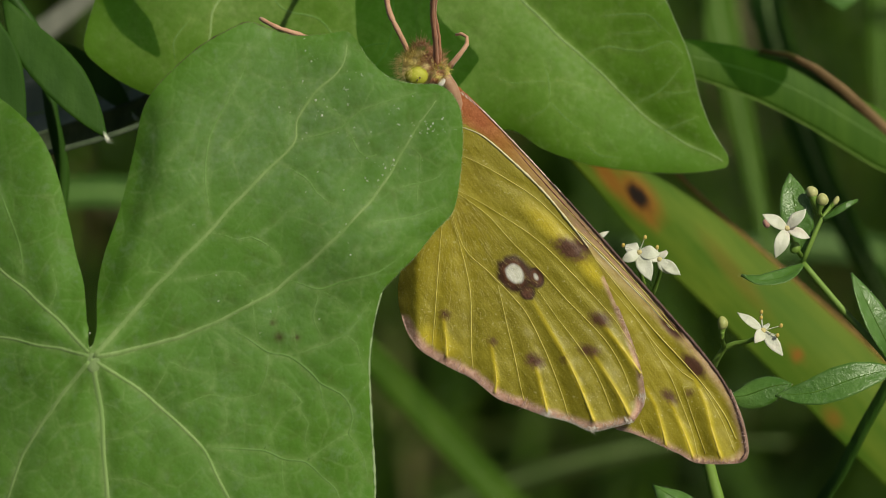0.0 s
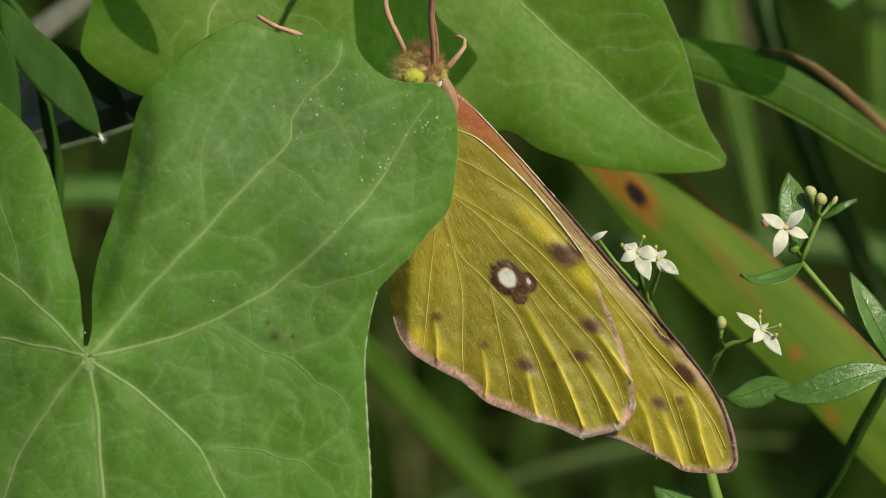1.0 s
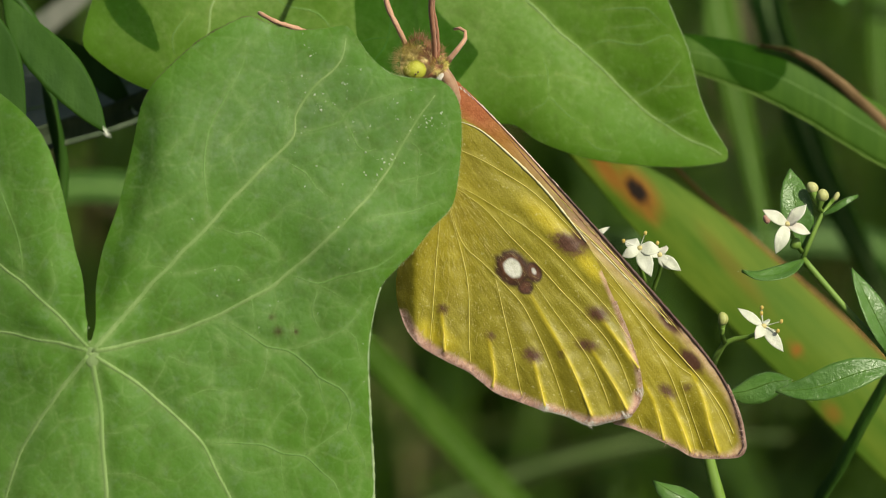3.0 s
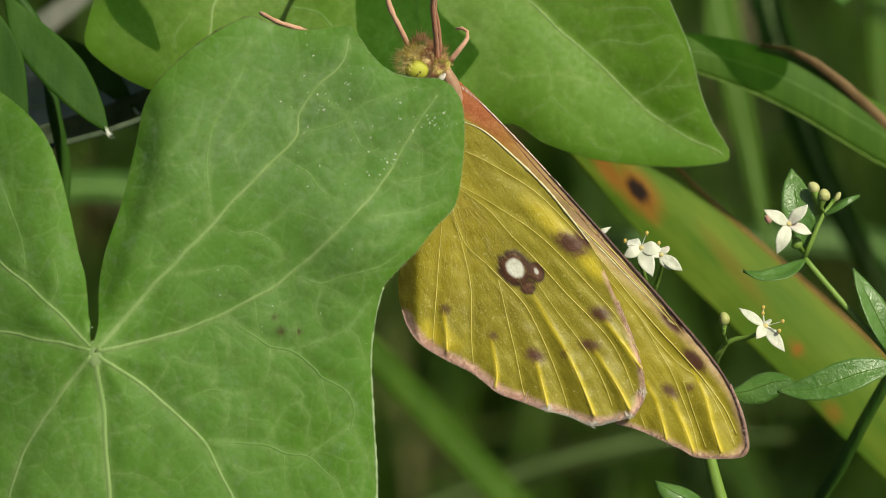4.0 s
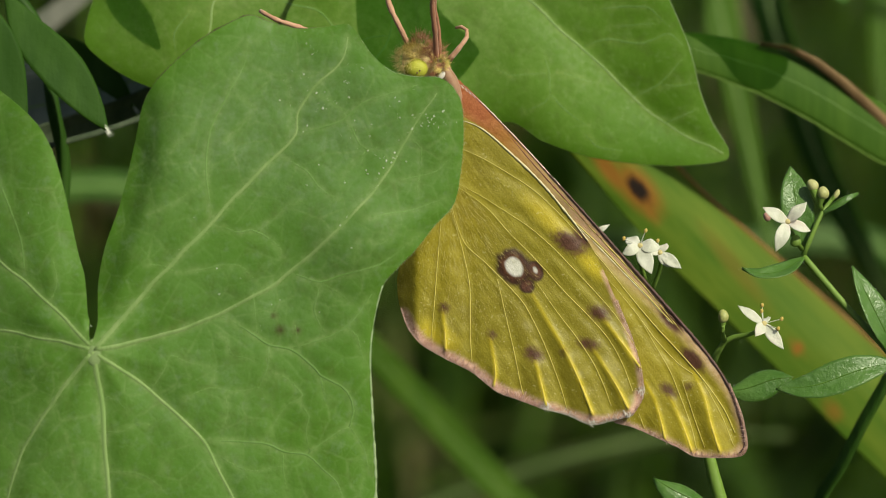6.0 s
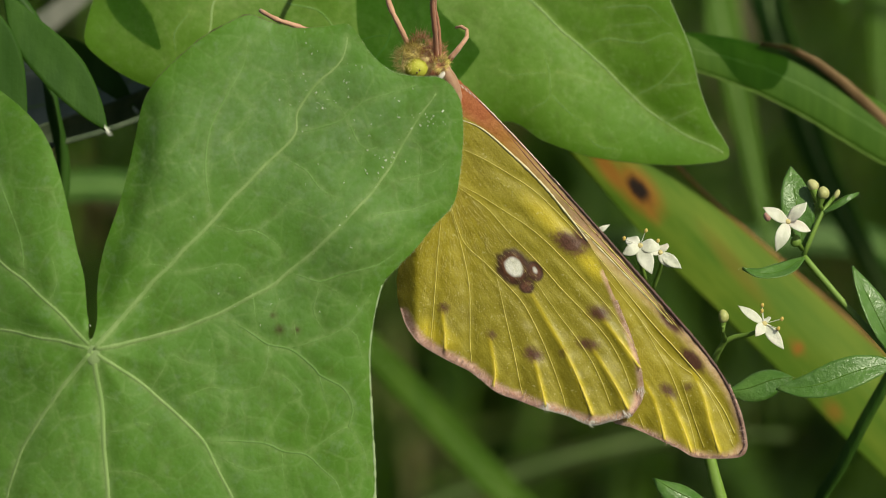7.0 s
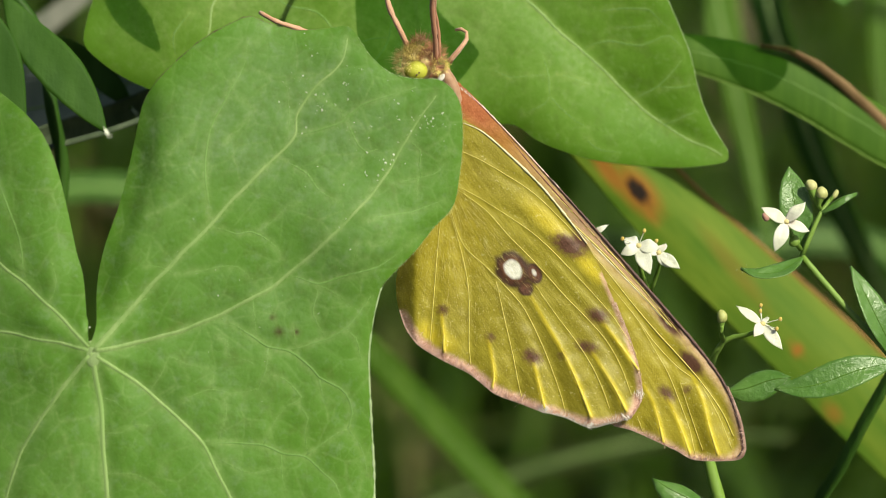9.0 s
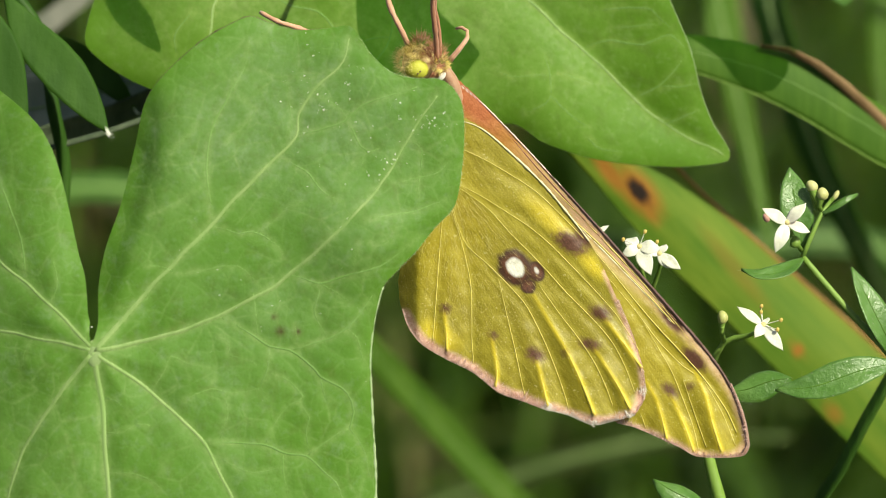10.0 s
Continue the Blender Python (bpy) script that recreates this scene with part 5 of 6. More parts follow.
    # feelers, palps and legs
    for pts, radii, name in (
        ([(-0.37, 0.4, 10.21), (-0.43, -0.8, 11.62), (-0.58, -2, 13.38), (-0.27, -4, 15.67), (0.48, -6, 18.21)], [0.15, 0.15, 0.14, 0.15, 0.20], "antenna"),
        ([(-0.18, 0.8, 10.48), (-0.25, 0.2, 11.98), (-0.46, -0.6, 13.46), (0.18, -2.4, 15.78), (1.38, -4, 17.77)], [0.12, 0.11, 0.11, 0.16], "antenna"),
        ([(-1.9, 0.8, 11.15), (-2.33, 0.4, 12.05), (-2.79, 0.4, 12.97), (-3.01, 0.4, 13.65), (-3.25, 0.4, 15.98), (-3.51, 1.5, 18.52), (-3.63, 5, 20.68), (-3.75, 8.6, 21.95)], [0.15, 0.17, 0.15, 0.12], "leg"),
        ([(0.34, 0.4, 10.33), (0.86, 0.2, 10.94), (1.29, 0.4, 11.56), (1.29, 0.6, 11.94), (0.98, 0.8, 12.13), (0.68, 1, 12.08)], [0.16, 0.14, 0.13, 0.11, 0.07], "leg"),
        ([(-2.9, 2, 8.99), (-5.68, 2, 11.15), (-8.07, 1.5, 12.2), (-9.05, 1.2, 12.52), (-9.99, 1.6, 13.04)], [0.14, 0.15, 0.17, 0.16, 0.12], "leg"),
    ):
        body(name, tube(name, pts, radii, BODY_BASE, 8, 0.25, 0.10), M_FEELER if name == "antenna" else M_SKIN, "rosy-brown jointed " + name)
    return top


butterfly = build_butterfly()


# ---- bedstraw ----
def build_bedstraw():
    root = (40, 10, ground_at(10) - 2)
    plant = thing("bedstraw_plant", root, "bedstraw with small whorled leaves and white four-petalled flowers", "plant")

    def stalk(pts, r):
        return part("stem", tube("stem", pts, r, root, 8, 0.6), M_STALK, plant, "slender green stem")

    stalk([root, (46, 6, -140), (38, 4, -60), (30, 3, -22), (25.2, 2, -7.07), (24.21, 2, -5.47), (22.11, 2, -3.21), (19.64, 2, -0.34)], [0.9, 0.6, 0.36, 0.27, 0.22, 0.20, 0.20, 0.19])
    stalk([(19.64, 2, -0.34), (20.26, 2, 1.11), (20.74, 2.2, 2.13), (21.38, 2.5, 2.94)], [0.15, 0.13, 0.10])
    stalk([(19.58, 2, 0.03), (19.24, 1.6, 0.49), (18.88, 1, 1.14)], [0.14, 0.10])
    stalk([(36, 6, -75), (20, 5, -34), (15.39, 4, -14.3), (14.7, 4, -11.65), (14.2, 4, -9), (14.76, 4, -6.51), (15.48, 3.5, -5), (16.62, 3, -4.68), (17.42, 2, -4.35)], [0.5, 0.46, 0.44, 0.42, 0.42, 0.42, 0.40, 0.10])
    stalk([(15.48, 3.5, -5), (15.29, 2.6, -4.61), (15.23, 1.6, -4.13)], [0.14, 0.12])
    stalk([(14.52, 4, -7.76), (12.76, 6, -5), (11.45, 5, -2.47), (10.92, 3, -1.21), (10.68, 2, -0.22)], [0.24, 0.2, 0.16, 0.12])
    stalk([(11.45, 5, -2.47), (11.87, 4, -1.21), (12.03, 3, -0.28)], [0.14, 0.10])
    stalk([(10.96, 4, -1.84), (9.53, 4, -0.28), (8.66, 4, 0.9)], [0.14, 0.10])

    def leaf(pts, widths, facing, label, fold=-0.25, thick=0.22):
        ob = part("leaf", blade("leaf", pts, widths, facing, root, fold, thick, 0.25, 11), M_SMALL, plant, label)
        way = np.array(facing) / np.linalg.norm(facing)
        # dark green strand along the midrib stands in for the groove's shade
        groove = [tuple(np.array(p) + way * thick * 0.5) for p in pts]
        part("midrib", tube("midrib", groove, [0.02, 0.035, 0.03, 0.015], root, 6, 0.3), M_SHADY, ob, "dark strand for the shade in the midrib groove")
        # short silvery bristles along both margins
        rr = np.random.RandomState(int(abs(pts[0][0]) * 37) % 1000)
        co = np.array([tuple(v.co) for v in ob.data.vertices]) / MM + np.array(root)
        rims = [q for i, q in enumerate(co) if i % 11 in (0, 1, 9, 10) and i % 22 < 11]
        roots, ways = [], []
        for q in rims:
            for _ in range(3):
                roots.append(q + rr.normal(0, 0.09, 3) + np.array([0, -0.07, 0]))
                ways.append((rr.normal(0, 0.5), -1.2, rr.normal(0, 0.5)))
        hairs = part("bristles", tufts("bristles", roots, ways, [0.05 * rr.uniform(0.4, 1.5) for _ in roots], 0.0055, root, 2), M_SPECKLE, ob, "silvery bristles")
        tagged(hairs, kind="stuff")
        return ob

    lance = lambda w: [w * 0.15, w * 0.62, w * 0.92, w, w * 0.86, w * 0.55, w * 0.05]
    leaf([(19.72, 2.6, 0.03), (19.43, 2.4, 1.58), (19.2, 2.6, 3.13), (19.03, 3.2, 4.56)], lance(1.85), (0.1, -1, 0.1), "small pointed green leaf with shining hairs", 0.25)
    leaf([(19.7, 2, -0.43), (18.48, 1, -1.2), (17.22, 0.6, -1.38), (16.22, 0.8, -1.01)], lance(1.15), (-0.1, -0.7, 0.8), "small pointed green leaf", 0.4)
    leaf([(20.68, 2.2, 1.95), (21.34, 2, 2.44), (22.05, 2, 2.87), (22.71, 2.4, 3.06)], lance(0.62), (-0.3, -0.6, 0.7), "narrow green leaf")
    leaf([(24.89, 2, -6.15), (23.92, 1.6, -4.28), (23, 1.6, -2.44), (22.3, 2, -0.9)], lance(1.75), (0.5, -0.85, 0.2), "green leaf with bristly margin", 0.3)
    leaf([(24.68, 1.5, -6.13), (22.61, 0.8, -6.57), (20.13, 0.6, -7.4), (18.08, 1, -7.59)], lance(1.9), (0.0, -0.95, 0.35), "glossy green leaf with a bristly margin", 0.32)
    leaf([(19.19, 4, -7.07), (18.1, 4, -7.2), (16.7, 4, -7.69), (15.59, 4.2, -7.83)], lance(1.75), (-0.1, -0.9, 0.4), "green leaf behind the wing tip")
    leaf([(14.64, 1, -14.11), (13.56, 1, -13.65), (12.33, 1, -13.04), (11.43, 1.4, -12.47)], lance(1.6), (0.2, -0.8, 0.5), "green leaf")

    def flower(centre, tips, label, stamens):
        head = part("flower", ball("flower", centre, (0.20, 0.20, 0.17), root, 0, 8, 0.3), M_DISC, plant, label)
        for k, (tip, wide) in enumerate(tips):
            mid = [0.5 * (centre[i] + tip[i]) for i in range(3)]
            mid[1] -= 0.22
            lean = (0.25 * (-1) ** k, -1, 0.15 + 0.2 * (k % 2))
            part("petal", blade("petal", [centre, mid, tip], [wide * 0.34, wide * 0.66, wide * 0.92, wide, wide * 0.86, wide * 0.5, wide * 0.03], lean, root, 0.22, 0.08, 0.08, 9, None, 14 * (-1) ** k), M_PETAL, head, "white pointed petal")
        for tip in stamens:
            mid = [0.5 * (centre[i] + tip[i]) for i in range(3)]
            s = part("stamen", tube("stamen", [centre, mid, tip], [0.035, 0.02], root, 5, 0.2), M_PETAL, head)
            part("anther", ball("anther", tip, (0.10, 0.09, 0.13), root, 20, 8, 0.3), M_ANTHER, s, "golden anther")

    flower((18.66, 0.6, 1.53), [((17.31, 0.3, 2.3), 0.72), ((19.73, 0.7, 2.58), 0.74), ((18.01, 0.2, -0.09), 0.8), ((19.95, 0.8, 1.01), 0.62)], "white four-petalled flower with a rosy flush", [])
    flower((17.4, 1, -4.03), [((16.02, 1.2, -3.04), 0.55), ((18.47, 0.6, -5.41), 0.7), ((16.88, 0.1, -4.7), 0.66), ((17.77, 2, -3.66), 0.4)], "white four-petalled flower seen from the side", [(17.28, 0.8, -3.32), (17.31, 0.9, -3.01), (18.35, 0.6, -3.75), (18.14, 0.4, -4.27)])
    flower((10.71, 2, 0.22), [((9.73, 1.8, -0.25), 0.66), ((11.33, 1.4, -1.33), 0.9), ((10.03, 2.4, 0.65), 0.8), ((11.86, 1.9, 0.15), 0.85)], "white four-petalled flower beside the wing", [(11.02, 1.7, 1.05), (9.82, 1.6, 0.62)])
    flower((11.85, 3, -0.16), [((13.02, 2.6, -1.02), 0.66), ((12.4, 2.8, -0.96), 0.6), ((11.29, 3.2, 0.03), 0.6), ((12.28, 3.4, 0.34), 0.5)], "white four-petalled flower beside the wing", [(11.72, 2.6, 0.5)])
    flower((8.04, 4, 0.78), [((9.15, 3.8, 1.4), 0.35), ((7.67, 4.2, 0.22), 0.6)], "white flower behind the wing edge", [])
    for c, size, turn, foot in (((15.23, 1.6, -3.62), (0.29, 0.28, 0.38), 5, (15.20, 1.9, -4.55)), ((20.14, 2, 3.52), (0.31, 0.29, 0.36), -20, (20.46, 2, 2.55)), ((20.70, 1.8, 3.12), (0.33, 0.31, 0.36), 15, (20.52, 2, 2.30)), ((21.50, 2.4, 3.05), (0.15, 0.15, 0.30), 30, (21.05, 2.4, 2.45))):
        bud = part("bud", ball("bud", c, size, root, turn, 10, 0.25), M_BUD, plant, "cream closed bud")
        low = [0.55 * c[i] + 0.45 * foot[i] for i in range(3)]
        part("ovary", tube("ovary", [c, low, foot], [size[0] * 0.75, size[0] * 0.72, size[0] * 0.5, 0.08], root, 8, 0.12), M_STALK, bud, "pale green ovary")
    part("bud", ball("bud", (17.62, 1.6, 1.80), (0.20, 0.2, 0.26), root, -20, 10, 0.3), M_ROSYBUD, plant, "rosy-brown bud behind the petals")
    part("ovary", ball("ovary", (19.15, 1.2, 0.49), (0.30, 0.26, 0.34), root, 30, 10, 0.25), M_STALK, plant, "green ovary under the flower")
    stalk([(20.74, 2.2, 2.13), (20.5, 2, 2.66), (20.26, 2, 3.27)], [0.10, 0.09])
    return plant


bedstraw = build_bedstraw()


# ---- vetch sprig ----
def build_sprig():
    root = (-38, 16, ground_at(16) - 2)
    plant = thing("vetch_plant", root, "vetch sprig with narrow green leaflets", "plant")
    part("stem", tube("stem", [root, (-34, 14, -120), (-26, 12, -40), (-21.5, 10, 4), (-22.02, 9, 7.99), (-22.4, 9, 10.53), (-23.04, 9, 12.76), (-24.63, 9, 15.94), (-18, 6, 30)], [0.9, 0.7, 0.50, 0.46, 0.44, 0.36], root), M_SPRIG, plant)
    lance = lambda w: [w * 0.12, w * 0.55, w * 0.85, w, w, w * 0.82, w * 0.5, w * 0.03]
    for pts, w, facing, mat in (
        ([(-24.48, 7, 14.23), (-23.11, 6.5, 12), (-20.86, 6, 9.46), (-18.66, 6, 6.5)], 2.55, (0.15, -1, 0.25), M_LEAFLET),
        ([(-25.46, 5, 13.8), (-24.68, 5, 11.29), (-24.15, 5, 9.1), (-23.15, 5, 6.6)], 2.3, (0.2, -1, 0.1), M_LEAFLET),
        # shaded leaflet: its lighter green makes up for light missing there
        ([(-22.22, 14, 12.38), (-20.27, 14, 10.75), (-18.73, 13, 9.25), (-17.6, 13, 7.93)], 1.6, (-0.35, -0.8, 0.05), M_SUNNY),
    ):
        part("leaflet", blade("leaflet", pts, lance(w), facing, root, 0.12, 0.2, 0.4, 11), mat, plant, "narrow pointed green leaflet")
    rr = np.random.RandomState(61)
    for tip, back in (((-18.65, 5.9, 6.5), (-0.5, 0, 0.75)), ((-17.59, 12.8, 7.92), (-0.5, 0, 0.6))):
        roots = [tuple(tip[i] + back[i] * k + rr.normal(0, 0.05) for i in range(3)) for k in rr.uniform(0, 0.5, 26)]
        ways = [(0.6 + rr.normal(0, 0.2), rr.normal(-0.2, 0.2), -0.8 + rr.normal(0, 0.2)) for _ in roots]
        tagged(part("tip_hair", tufts("tip_hair", roots, ways, [0.42 * rr.uniform(0.4, 1.2) for _ in roots], 0.016, root, 5), M_SPECKLE, plant, "whitish hairs at the leaflet's tip"), kind="stuff")
    return plant


sprig = build_sprig()


# ---- grass round the subject ----
def rust_marks(verts, tags):
    """Rust spots on the broad blade, and its brown margin."""
    out_r, out_d = np.zeros(len(verts)), np.zeros(len(verts))
    for (cx, cy, cz), a, b, r_on, d_on in (((11.60, 22, 3.52), 1.22, 0.60, 0.9, 1), ((9.93, 22, 4.56), 1.21224, 0.336735, 0.8, 0), ((12.28, 22, 2.22), 0.538776, 0.269388, 0.7, 0), ((21.18, 22, -5.91), 0.303061, 0.269388, 0.9, 0), ((23.36, 22, -9.7), 0.471429, 0.336735, 0.5, 0), ((17.32, 22, -0.97), 2.02041, 0.336735, 0.25, 0)):
        c, s = math.cos(radians(-50)), math.sin(radians(-50))
        x, z = verts[:, 0] - cx, verts[:, 2] - cz
        u, v = (x * c + z * s), (z * c - x * s)
        g = np.hypot(u / a, v / b)
        out_r = np.maximum(out_r, r_on * np.clip(1.6 - 0.8 * g, 0, 1))
        out_d = np.maximum(out_d, d_on * np.clip(3.2 - 3.6 * g, 0, 1))
    edge = np.clip((tags[:, 1] - 0.86) * 8, 0, 1)
    out_r = np.maximum(out_r, 0.45 * edge)
    return {"rust": out_r, "dark": out_d}


def dense(points, k):
    return [tuple(p) for p in smooth_line(points, k)]


grass_blade("broad yellow-green blade with rust spots and a dark blotch", dense([(40.78, 26, -25.2), (32.47, 25, -15.59), (24.73, 24, -8.09), (18.9, 23, -2.66), (14.13, 22, 1.71), (9.89, 21, 6.22), (6.53, 20, 9.69)], 12),
            [6.2, 6.2, 6.0, 5.6, 5.2, 4.8, 4.4, 3.8], (0.1, -1, 0.2), M_RUSTY, -0.12, rust_marks, rib=0, fine=True, margin=(1, M_DRY, 0.10))
grass_blade("green blade half in the shade", [(40.14, 22, -0.97), (32.49, 20, 3.7), (25.89, 18, 6.64), (22.07, 17, 8.85), (18.58, 16.5, 10.47), (14.61, 16, 11.5), (10.35, 16, 12.48)],
            [3.0, 3.2, 3.2, 3.2, 3.2, 3.1, 3.0, 2.4, 0.6], (-0.1, -1, 0.25), M_SHADY, -0.08, rib=0.025, margin=(-1, M_STEM, 0.06))
grass_blade("curled brown dry grass blade", [(32.56, 19.5, 0.6), (29.08, 18.3, 4.2), (26.7, 18.2, 6.75), (25.0, 17.7, 8.3), (23.4, 17.1, 9.7), (21.75, 16.7, 10.9), (20.1, 16.5, 11.7), (18.4, 16.4, 11.9)],
            [0.95, 1.0, 1.0, 0.95, 0.85, 0.7, 0.5, 0.15], (0.2, -0.9, 0.4), M_CURL, -0.4, thick=0.45, rib=0)
grass_blade("soft green blade in the shade behind the leaf", [(11.22, 75, -24.36), (7.09, 72, -20.09), (2.22, 68, -15.06), (-1.72, 64, -10.54), (-5.57, 60, -6.15), (-10.13, 58, -1.11)],
            [2.1, 2.3, 2.3, 2.3, 2.2, 2.0, 1.6, 0.8], (0.1, -1, 0.3), M_SUNNY, rib=0.07)
grass_blade("pale green blade arching over from above", [(54.92, 120, 23.4), (38.6, 108, 38.83), (24.46, 94, 33.32), (19.24, 70, 20.04), (19.97, 66, 13.46), (21.15, 66, 7.93), (22.34, 66, 2.41), (23.12, 66, -1.14)],
            [3.8, 4.2, 4.2, 4.2, 4.0, 3.6, 2.4, 0.5], (0.1, -1, 0.2), M_SUNNY)
grass_blade("dark green blade arching over from above", [(54.4, 80, 19.88), (39.56, 74, 33.28), (25.89, 66, 29.24), (22.27, 60, 18.59), (23.65, 58, 11.94), (25.95, 58, 5.41), (29.02, 58, -0.73), (32.86, 58, -7.64)],
            [3.0, 3.2, 3.2, 3.2, 3.2, 3.0, 2.6, 0.6], (-0.6, -0.7, -0.3), M_SPRIG)
grass_blade("thin dark green stalk", [(21.31, 14, -15.89), (22.75, 12, -12.53), (23.94, 11, -9.91), (25.27, 10, -7.32), (27.24, 9, -3.79)],
            [0.85, 0.85, 0.8, 0.7, 0.5], (-0.7, -0.6, 0.2), M_SPRIG, 0.6, thick=0.6, rib=0)
# narrow strip added as the lit lower margin of the broader blade after it
grass_blade("glossy grey-green old blade", [(-32.22, 11, 0.67), (-26.97, 10, 4.19), (-21.81, 9.5, 5.9), (-19.26, 9.5, 6.6), (-16.71, 9.5, 7.49), (-12.91, 10, 8.98)],
            [0.4, 0.4, 0.36, 0.34, 0.3], (0.1, -1, 0.35), M_GREYLEAF, 0.35, rib=0)
grass_blade("glossy grey-green old blade", [(-33.78, 13, 1.65), (-26.66, 13, 5.14), (-21.81, 13, 6.89), (-18.9, 13, 7.86), (-15.66, 13, 9.35)],
            [1.9, 1.9, 1.8, 1.6, 1.2], (0.1, -0.85, -0.5), M_GREYLEAF, 0.35, rib=0)
grass_blade("bleached pale straw blade among grass", [(-40.97, 46, 6.66), (-31.78, 46, 11.44), (-27, 46, 13.94), (-24.24, 46, 15.93), (-21.11, 46, 18.43)], [1.6, 1.8, 1.8, 1.6, 1.0], (0, -1, 0.3), M_STRAW, rib=0)
grass_blade("soft green blade lying across the gap", [(-13.18, 95, -13.83), (-15.63, 92, -2.53), (-20.66, 90, 3.46), (-26.04, 88, 4.71), (-31.35, 86, 3.84), (-37.86, 84, 0.88)],
            [2.0, 2.2, 2.6, 2.8, 2.6, 1.0], (0, -0.8, 0.6), M_SPRIG)
grass_blade("soft green blade lying low", [(-10.16, 110, -24.45), (-3.79, 108, -21.6), (4.3, 106, -18.33), (11.41, 104, -16), (18.54, 104, -14.66), (27.45, 104, -14.66)],
            [2.0, 2.2, 2.2, 2.0, 1.6, 0.6], (-0.7, -0.6, -0.2), M_DIM)
grass_blade("pale green blade arching down at the side", [(66, 120, 15), (56, 112, 34), (44, 102, 34), (35, 94, 27), (33.4, 91, 19), (33.2, 90, 12), (33.8, 90, 8)],
            [3.6, 4.2, 4.2, 4.2, 4.0, 3.0, 0.6], (-0.1, -1, 0.2), M_GRASS)
grass_blade("broad grey-green old blade", [(-36, 19, 5.0), (-27.2, 18, 7.6), (-22.0, 17.5, 8.6), (-18.5, 17, 9.6), (-14.5, 17, 11.2)],
            [3.6, 4.2, 4.2, 3.6, 2.0], (0.1, -0.9, 0.35), M_GREYLIFT, 0.3, rib=0.08)
grass_blade("narrow grey-green old blade", [(-35, 16, 6.6), (-26.8, 15.5, 9.8), (-21.8, 15, 10.6), (-18.0, 15, 11.9)],
            [1.0, 1.1, 1.0, 0.5], (0.1, -0.9, 0.35), M_GREYLIFT, 0.3, rib=0.05)
for line, wide, mat, label in (
    ([(53.62, 130, -12.44), (43.52, 126, -3.75), (36.45, 122, 0.05), (29.7, 120, 0.98), (22.1, 118, 0.05), (12.28, 116, 0.97), (3.49, 114, -1.33)], 2.6, M_SPRIG, "soft green blade far behind the flowers"),
):
    grass_blade(label, line, [wide * 0.8, wide, wide, wide * 0.9, wide * 0.6, wide * 0.1], (0.05, -0.9, 0.4), mat)
grass_blade("small pale leaf tip against the dark grass", [(35.19, 30, 11.12), (31.48, 28, 17.22), (27.82, 26, 17.77), (25.34, 25, 16.4), (23.98, 25, 15.0), (22.9, 25, 15.5)],
            [0.8, 1.0, 1.2, 1.6, 1.4, 0.3], (0, -0.9, 0.4), M_SMALL, rib=0)


# ---- motion of the living things ----
BEDSTRAW_SWAY = [(0, 0.033, -0.000, -0.037, 0.000), (0.5, 0.118, -0.000, -0.079, 0.000), (1, 0.035, -0.000, -0.097, 0.000), (1.5, 0.038, -0.000, -0.040, 0.000), (2, -0.008, -0.000, -0.010, 0.000), (2.5, 0.048, -0.000, -0.047, 0.000), (4, 0.127, -0.000, -0.115, 0.000), (4.5, 0.136, -0.000, -0.085, 0.000), (5, 0.067, -0.000, -0.047, 0.000), (5.5, 0.049, -0.000, -0.047, 0.000), (7, 0.047, -0.000, -0.047, 0.000), (7.5, 0.000, -0.000, 0.000, 0.000), (8, -0.022, -0.000, -0.015, 0.000), (8.5, -0.012, -0.000, 0.001, 0.000), (9, -0.005, -0.000, 0.038, 0.000), (9.5, 0.008, -0.000, 0.016, 0.000), (10, 0.000, -0.000, 0.007, 0.000)]


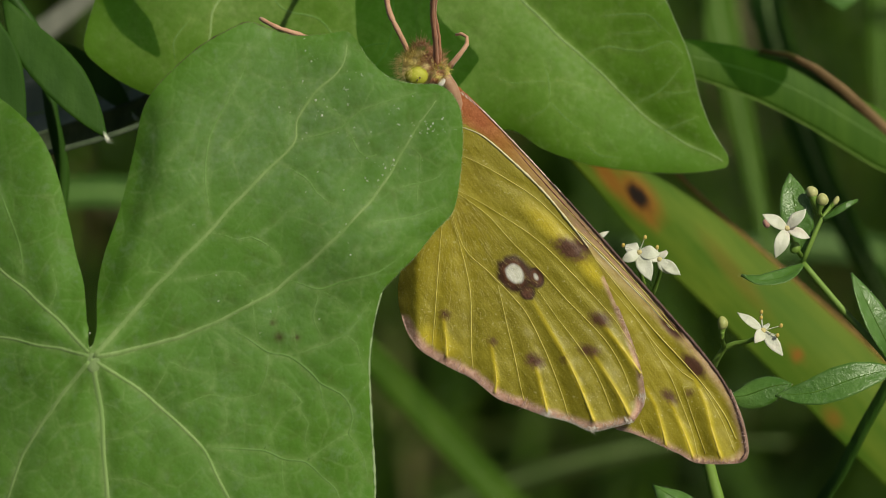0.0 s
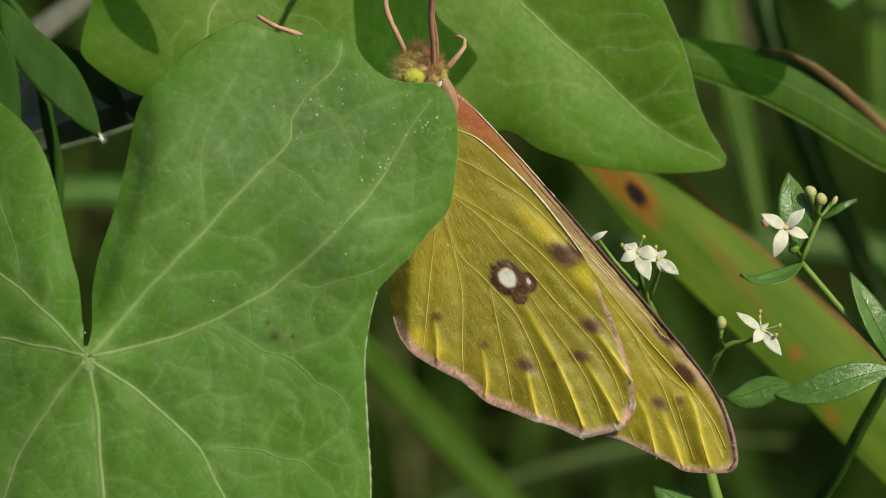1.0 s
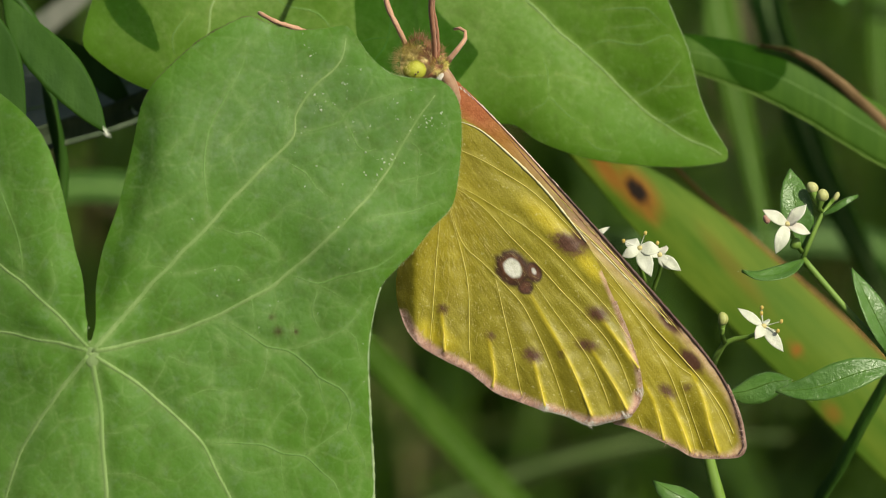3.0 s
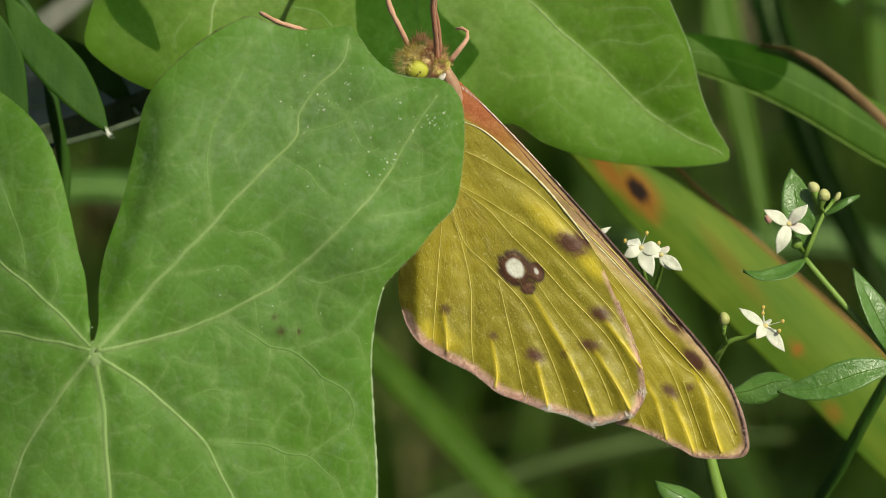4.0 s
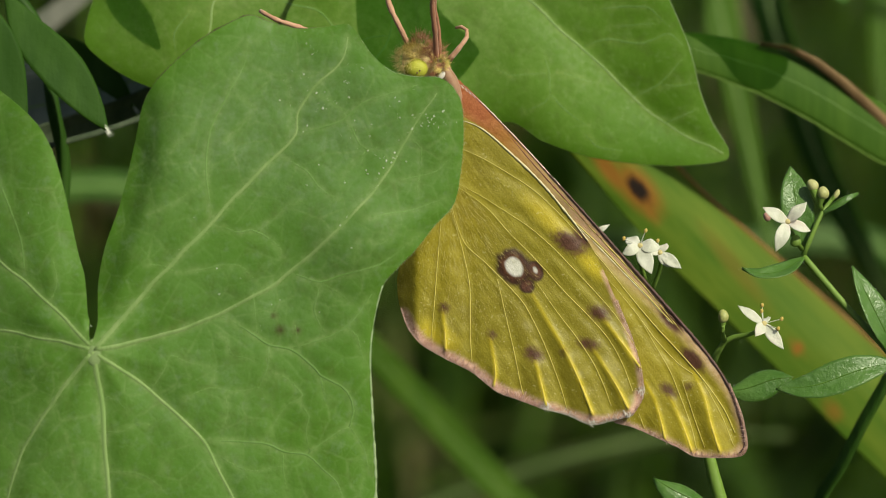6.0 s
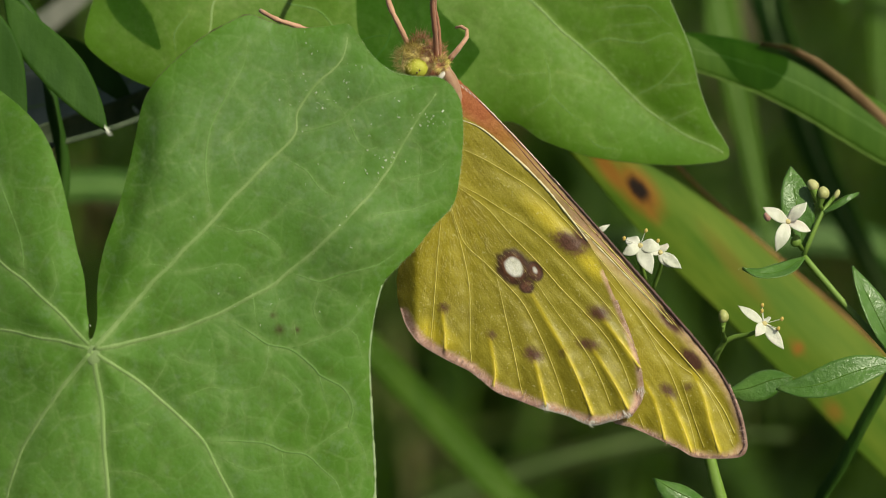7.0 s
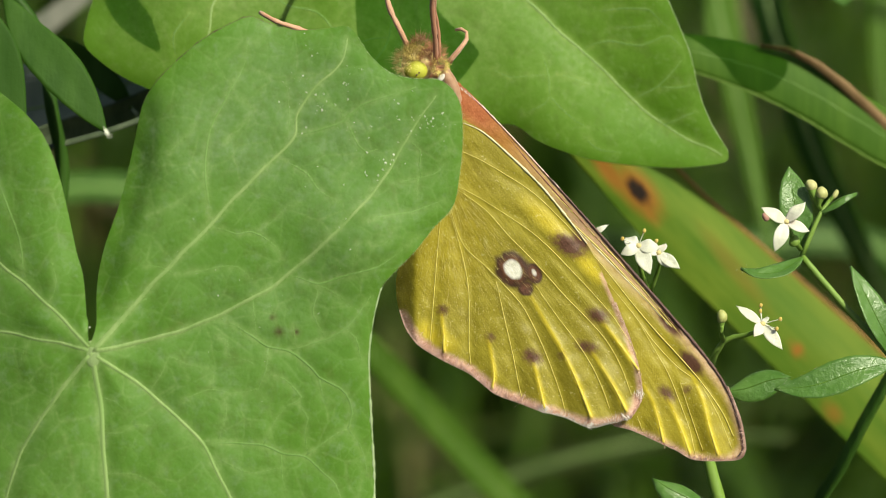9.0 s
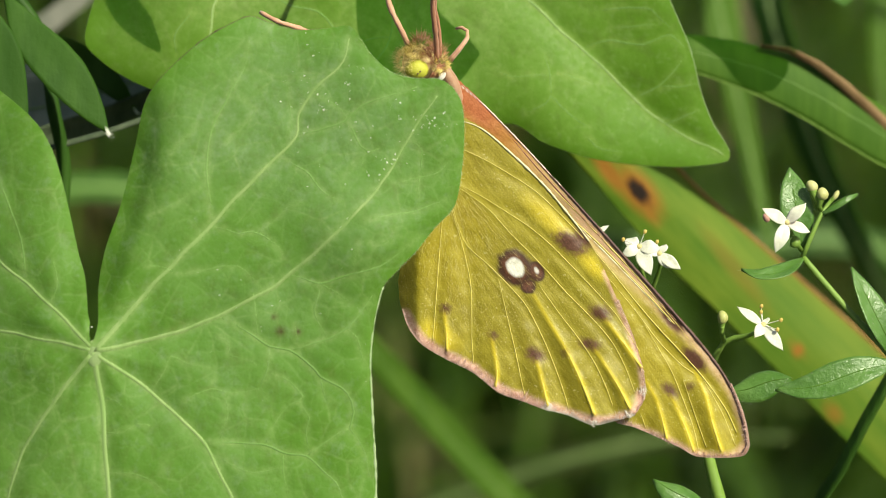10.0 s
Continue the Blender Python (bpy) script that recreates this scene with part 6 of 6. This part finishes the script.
def motions():
    def key(ob, home, rows):
        walk(ob, [(t, home @ pose(x * MM, y * MM, z * MM, 0, a, 0)) for t, x, y, z, a in rows])

    def home_of(base):
        return SUBJECT @ Matrix.Translation(Vector(base) * MM)

    key(butterfly, home_of(BODY_BASE), [(0, 0.046, -0.089, -0.058, -0.152), (0.5, 0.068, 0.009, -0.145, 0.627), (1, 0.004, -0.623, -0.263, 1.091), (1.5, 0.025, -0.466, -0.025, 0.427), (2, -0.000, -0.267, 0.048, -0.111), (2.5, -0.004, 0.019, -0.018, -0.060), (4, 0.066, -0.227, -0.070, -0.140), (4.5, 0.100, -0.089, -0.002, -0.626), (5, 0.048, -0.188, -0.080, 0.269), (5.5, 0.027, -0.123, -0.054, -0.029), (7, 0.013, -0.373, -0.052, 0.088), (7.5, 0.000, -0.000, 0.000, 0.000), (8, -0.006, -0.072, -0.053, -0.018), (8.5, 0.017, 0.207, -0.017, -0.171), (9, 0.027, -0.242, -0.077, 0.200), (9.5, 0.066, 0.017, 0.005, -0.305), (10, 0.032, -0.118, 0.016, -0.195)])
    key(leaf_front, leaf_front.matrix_basis.copy(), [(0, 0.059, -0.000, -0.059, -0.091), (0.5, -0.053, -0.000, -0.074, -0.161), (1, -0.115, -0.000, -0.125, -0.238), (1.5, -0.044, -0.000, -0.009, -0.167), (2, 0.047, -0.000, 0.001, 0.006), (2.5, 0.040, -0.000, -0.019, -0.079), (4, 0.153, -0.000, -0.068, -0.121), (4.5, 0.231, -0.000, -0.087, -0.270), (5, 0.104, -0.000, -0.054, -0.055), (5.5, 0.091, -0.000, -0.051, -0.117), (7, 0.039, -0.000, -0.024, -0.072), (7.5, 0.000, -0.000, 0.000, 0.000), (8, 0.014, -0.000, -0.023, -0.055), (8.5, 0.062, -0.000, -0.044, 0.006), (9, 0.039, -0.000, -0.032, 0.002), (9.5, 0.109, -0.000, -0.028, 0.005), (10, 0.092, -0.000, 0.003, -0.001)])
    key(leaf_back, leaf_back.matrix_basis.copy(), [(0, 0.029, -0.000, -0.060, 0.056), (0.5, -0.070, -0.000, -0.102, -0.277), (1, -0.106, -0.000, -0.211, -0.220), (1.5, -0.021, -0.000, -0.034, -0.029), (2, 0.034, -0.000, 0.023, 0.085), (2.5, 0.001, -0.000, -0.000, -0.002), (4, 0.055, -0.000, -0.052, -0.060), (4.5, 0.102, -0.000, -0.022, -0.064), (5, 0.053, -0.000, -0.026, 0.089), (5.5, 0.040, -0.000, -0.025, 0.104), (7, 0.019, -0.000, 0.001, 0.014), (7.5, 0.000, -0.000, 0.000, 0.000), (8, -0.019, -0.000, -0.018, -0.017), (8.5, 0.022, -0.000, -0.014, 0.028), (9, 0.022, -0.000, -0.025, 0.100), (9.5, 0.062, -0.000, -0.040, -0.105), (10, 0.055, -0.000, 0.019, 0.027)])
    key(bedstraw, bedstraw.matrix_basis.copy(), BEDSTRAW_SWAY)
    key(sprig, sprig.matrix_basis.copy(), [(0, 0.034, -0.000, 0.002, 0.000), (0.5, -0.110, -0.000, -0.031, 0.000), (1, -0.176, -0.000, -0.077, 0.000), (1.5, -0.047, -0.000, -0.029, 0.000), (2, 0.050, -0.000, 0.002, 0.000), (2.5, 0.050, -0.000, 0.002, 0.000), (4, 0.128, -0.000, -0.029, 0.000), (4.5, 0.176, -0.000, -0.047, 0.000), (5, 0.097, -0.000, 0.000, 0.000), (5.5, 0.097, -0.000, 0.000, 0.000), (7, 0.047, -0.000, 0.000, 0.000), (7.5, 0.000, -0.000, 0.000, 0.000), (8, -0.031, -0.000, -0.015, 0.000), (8.5, 0.063, -0.000, -0.045, 0.000), (9, 0.034, -0.000, 0.002, 0.000), (9.5, 0.112, -0.000, -0.030, 0.000), (10, 0.094, -0.000, 0.019, 0.000)])


motions()
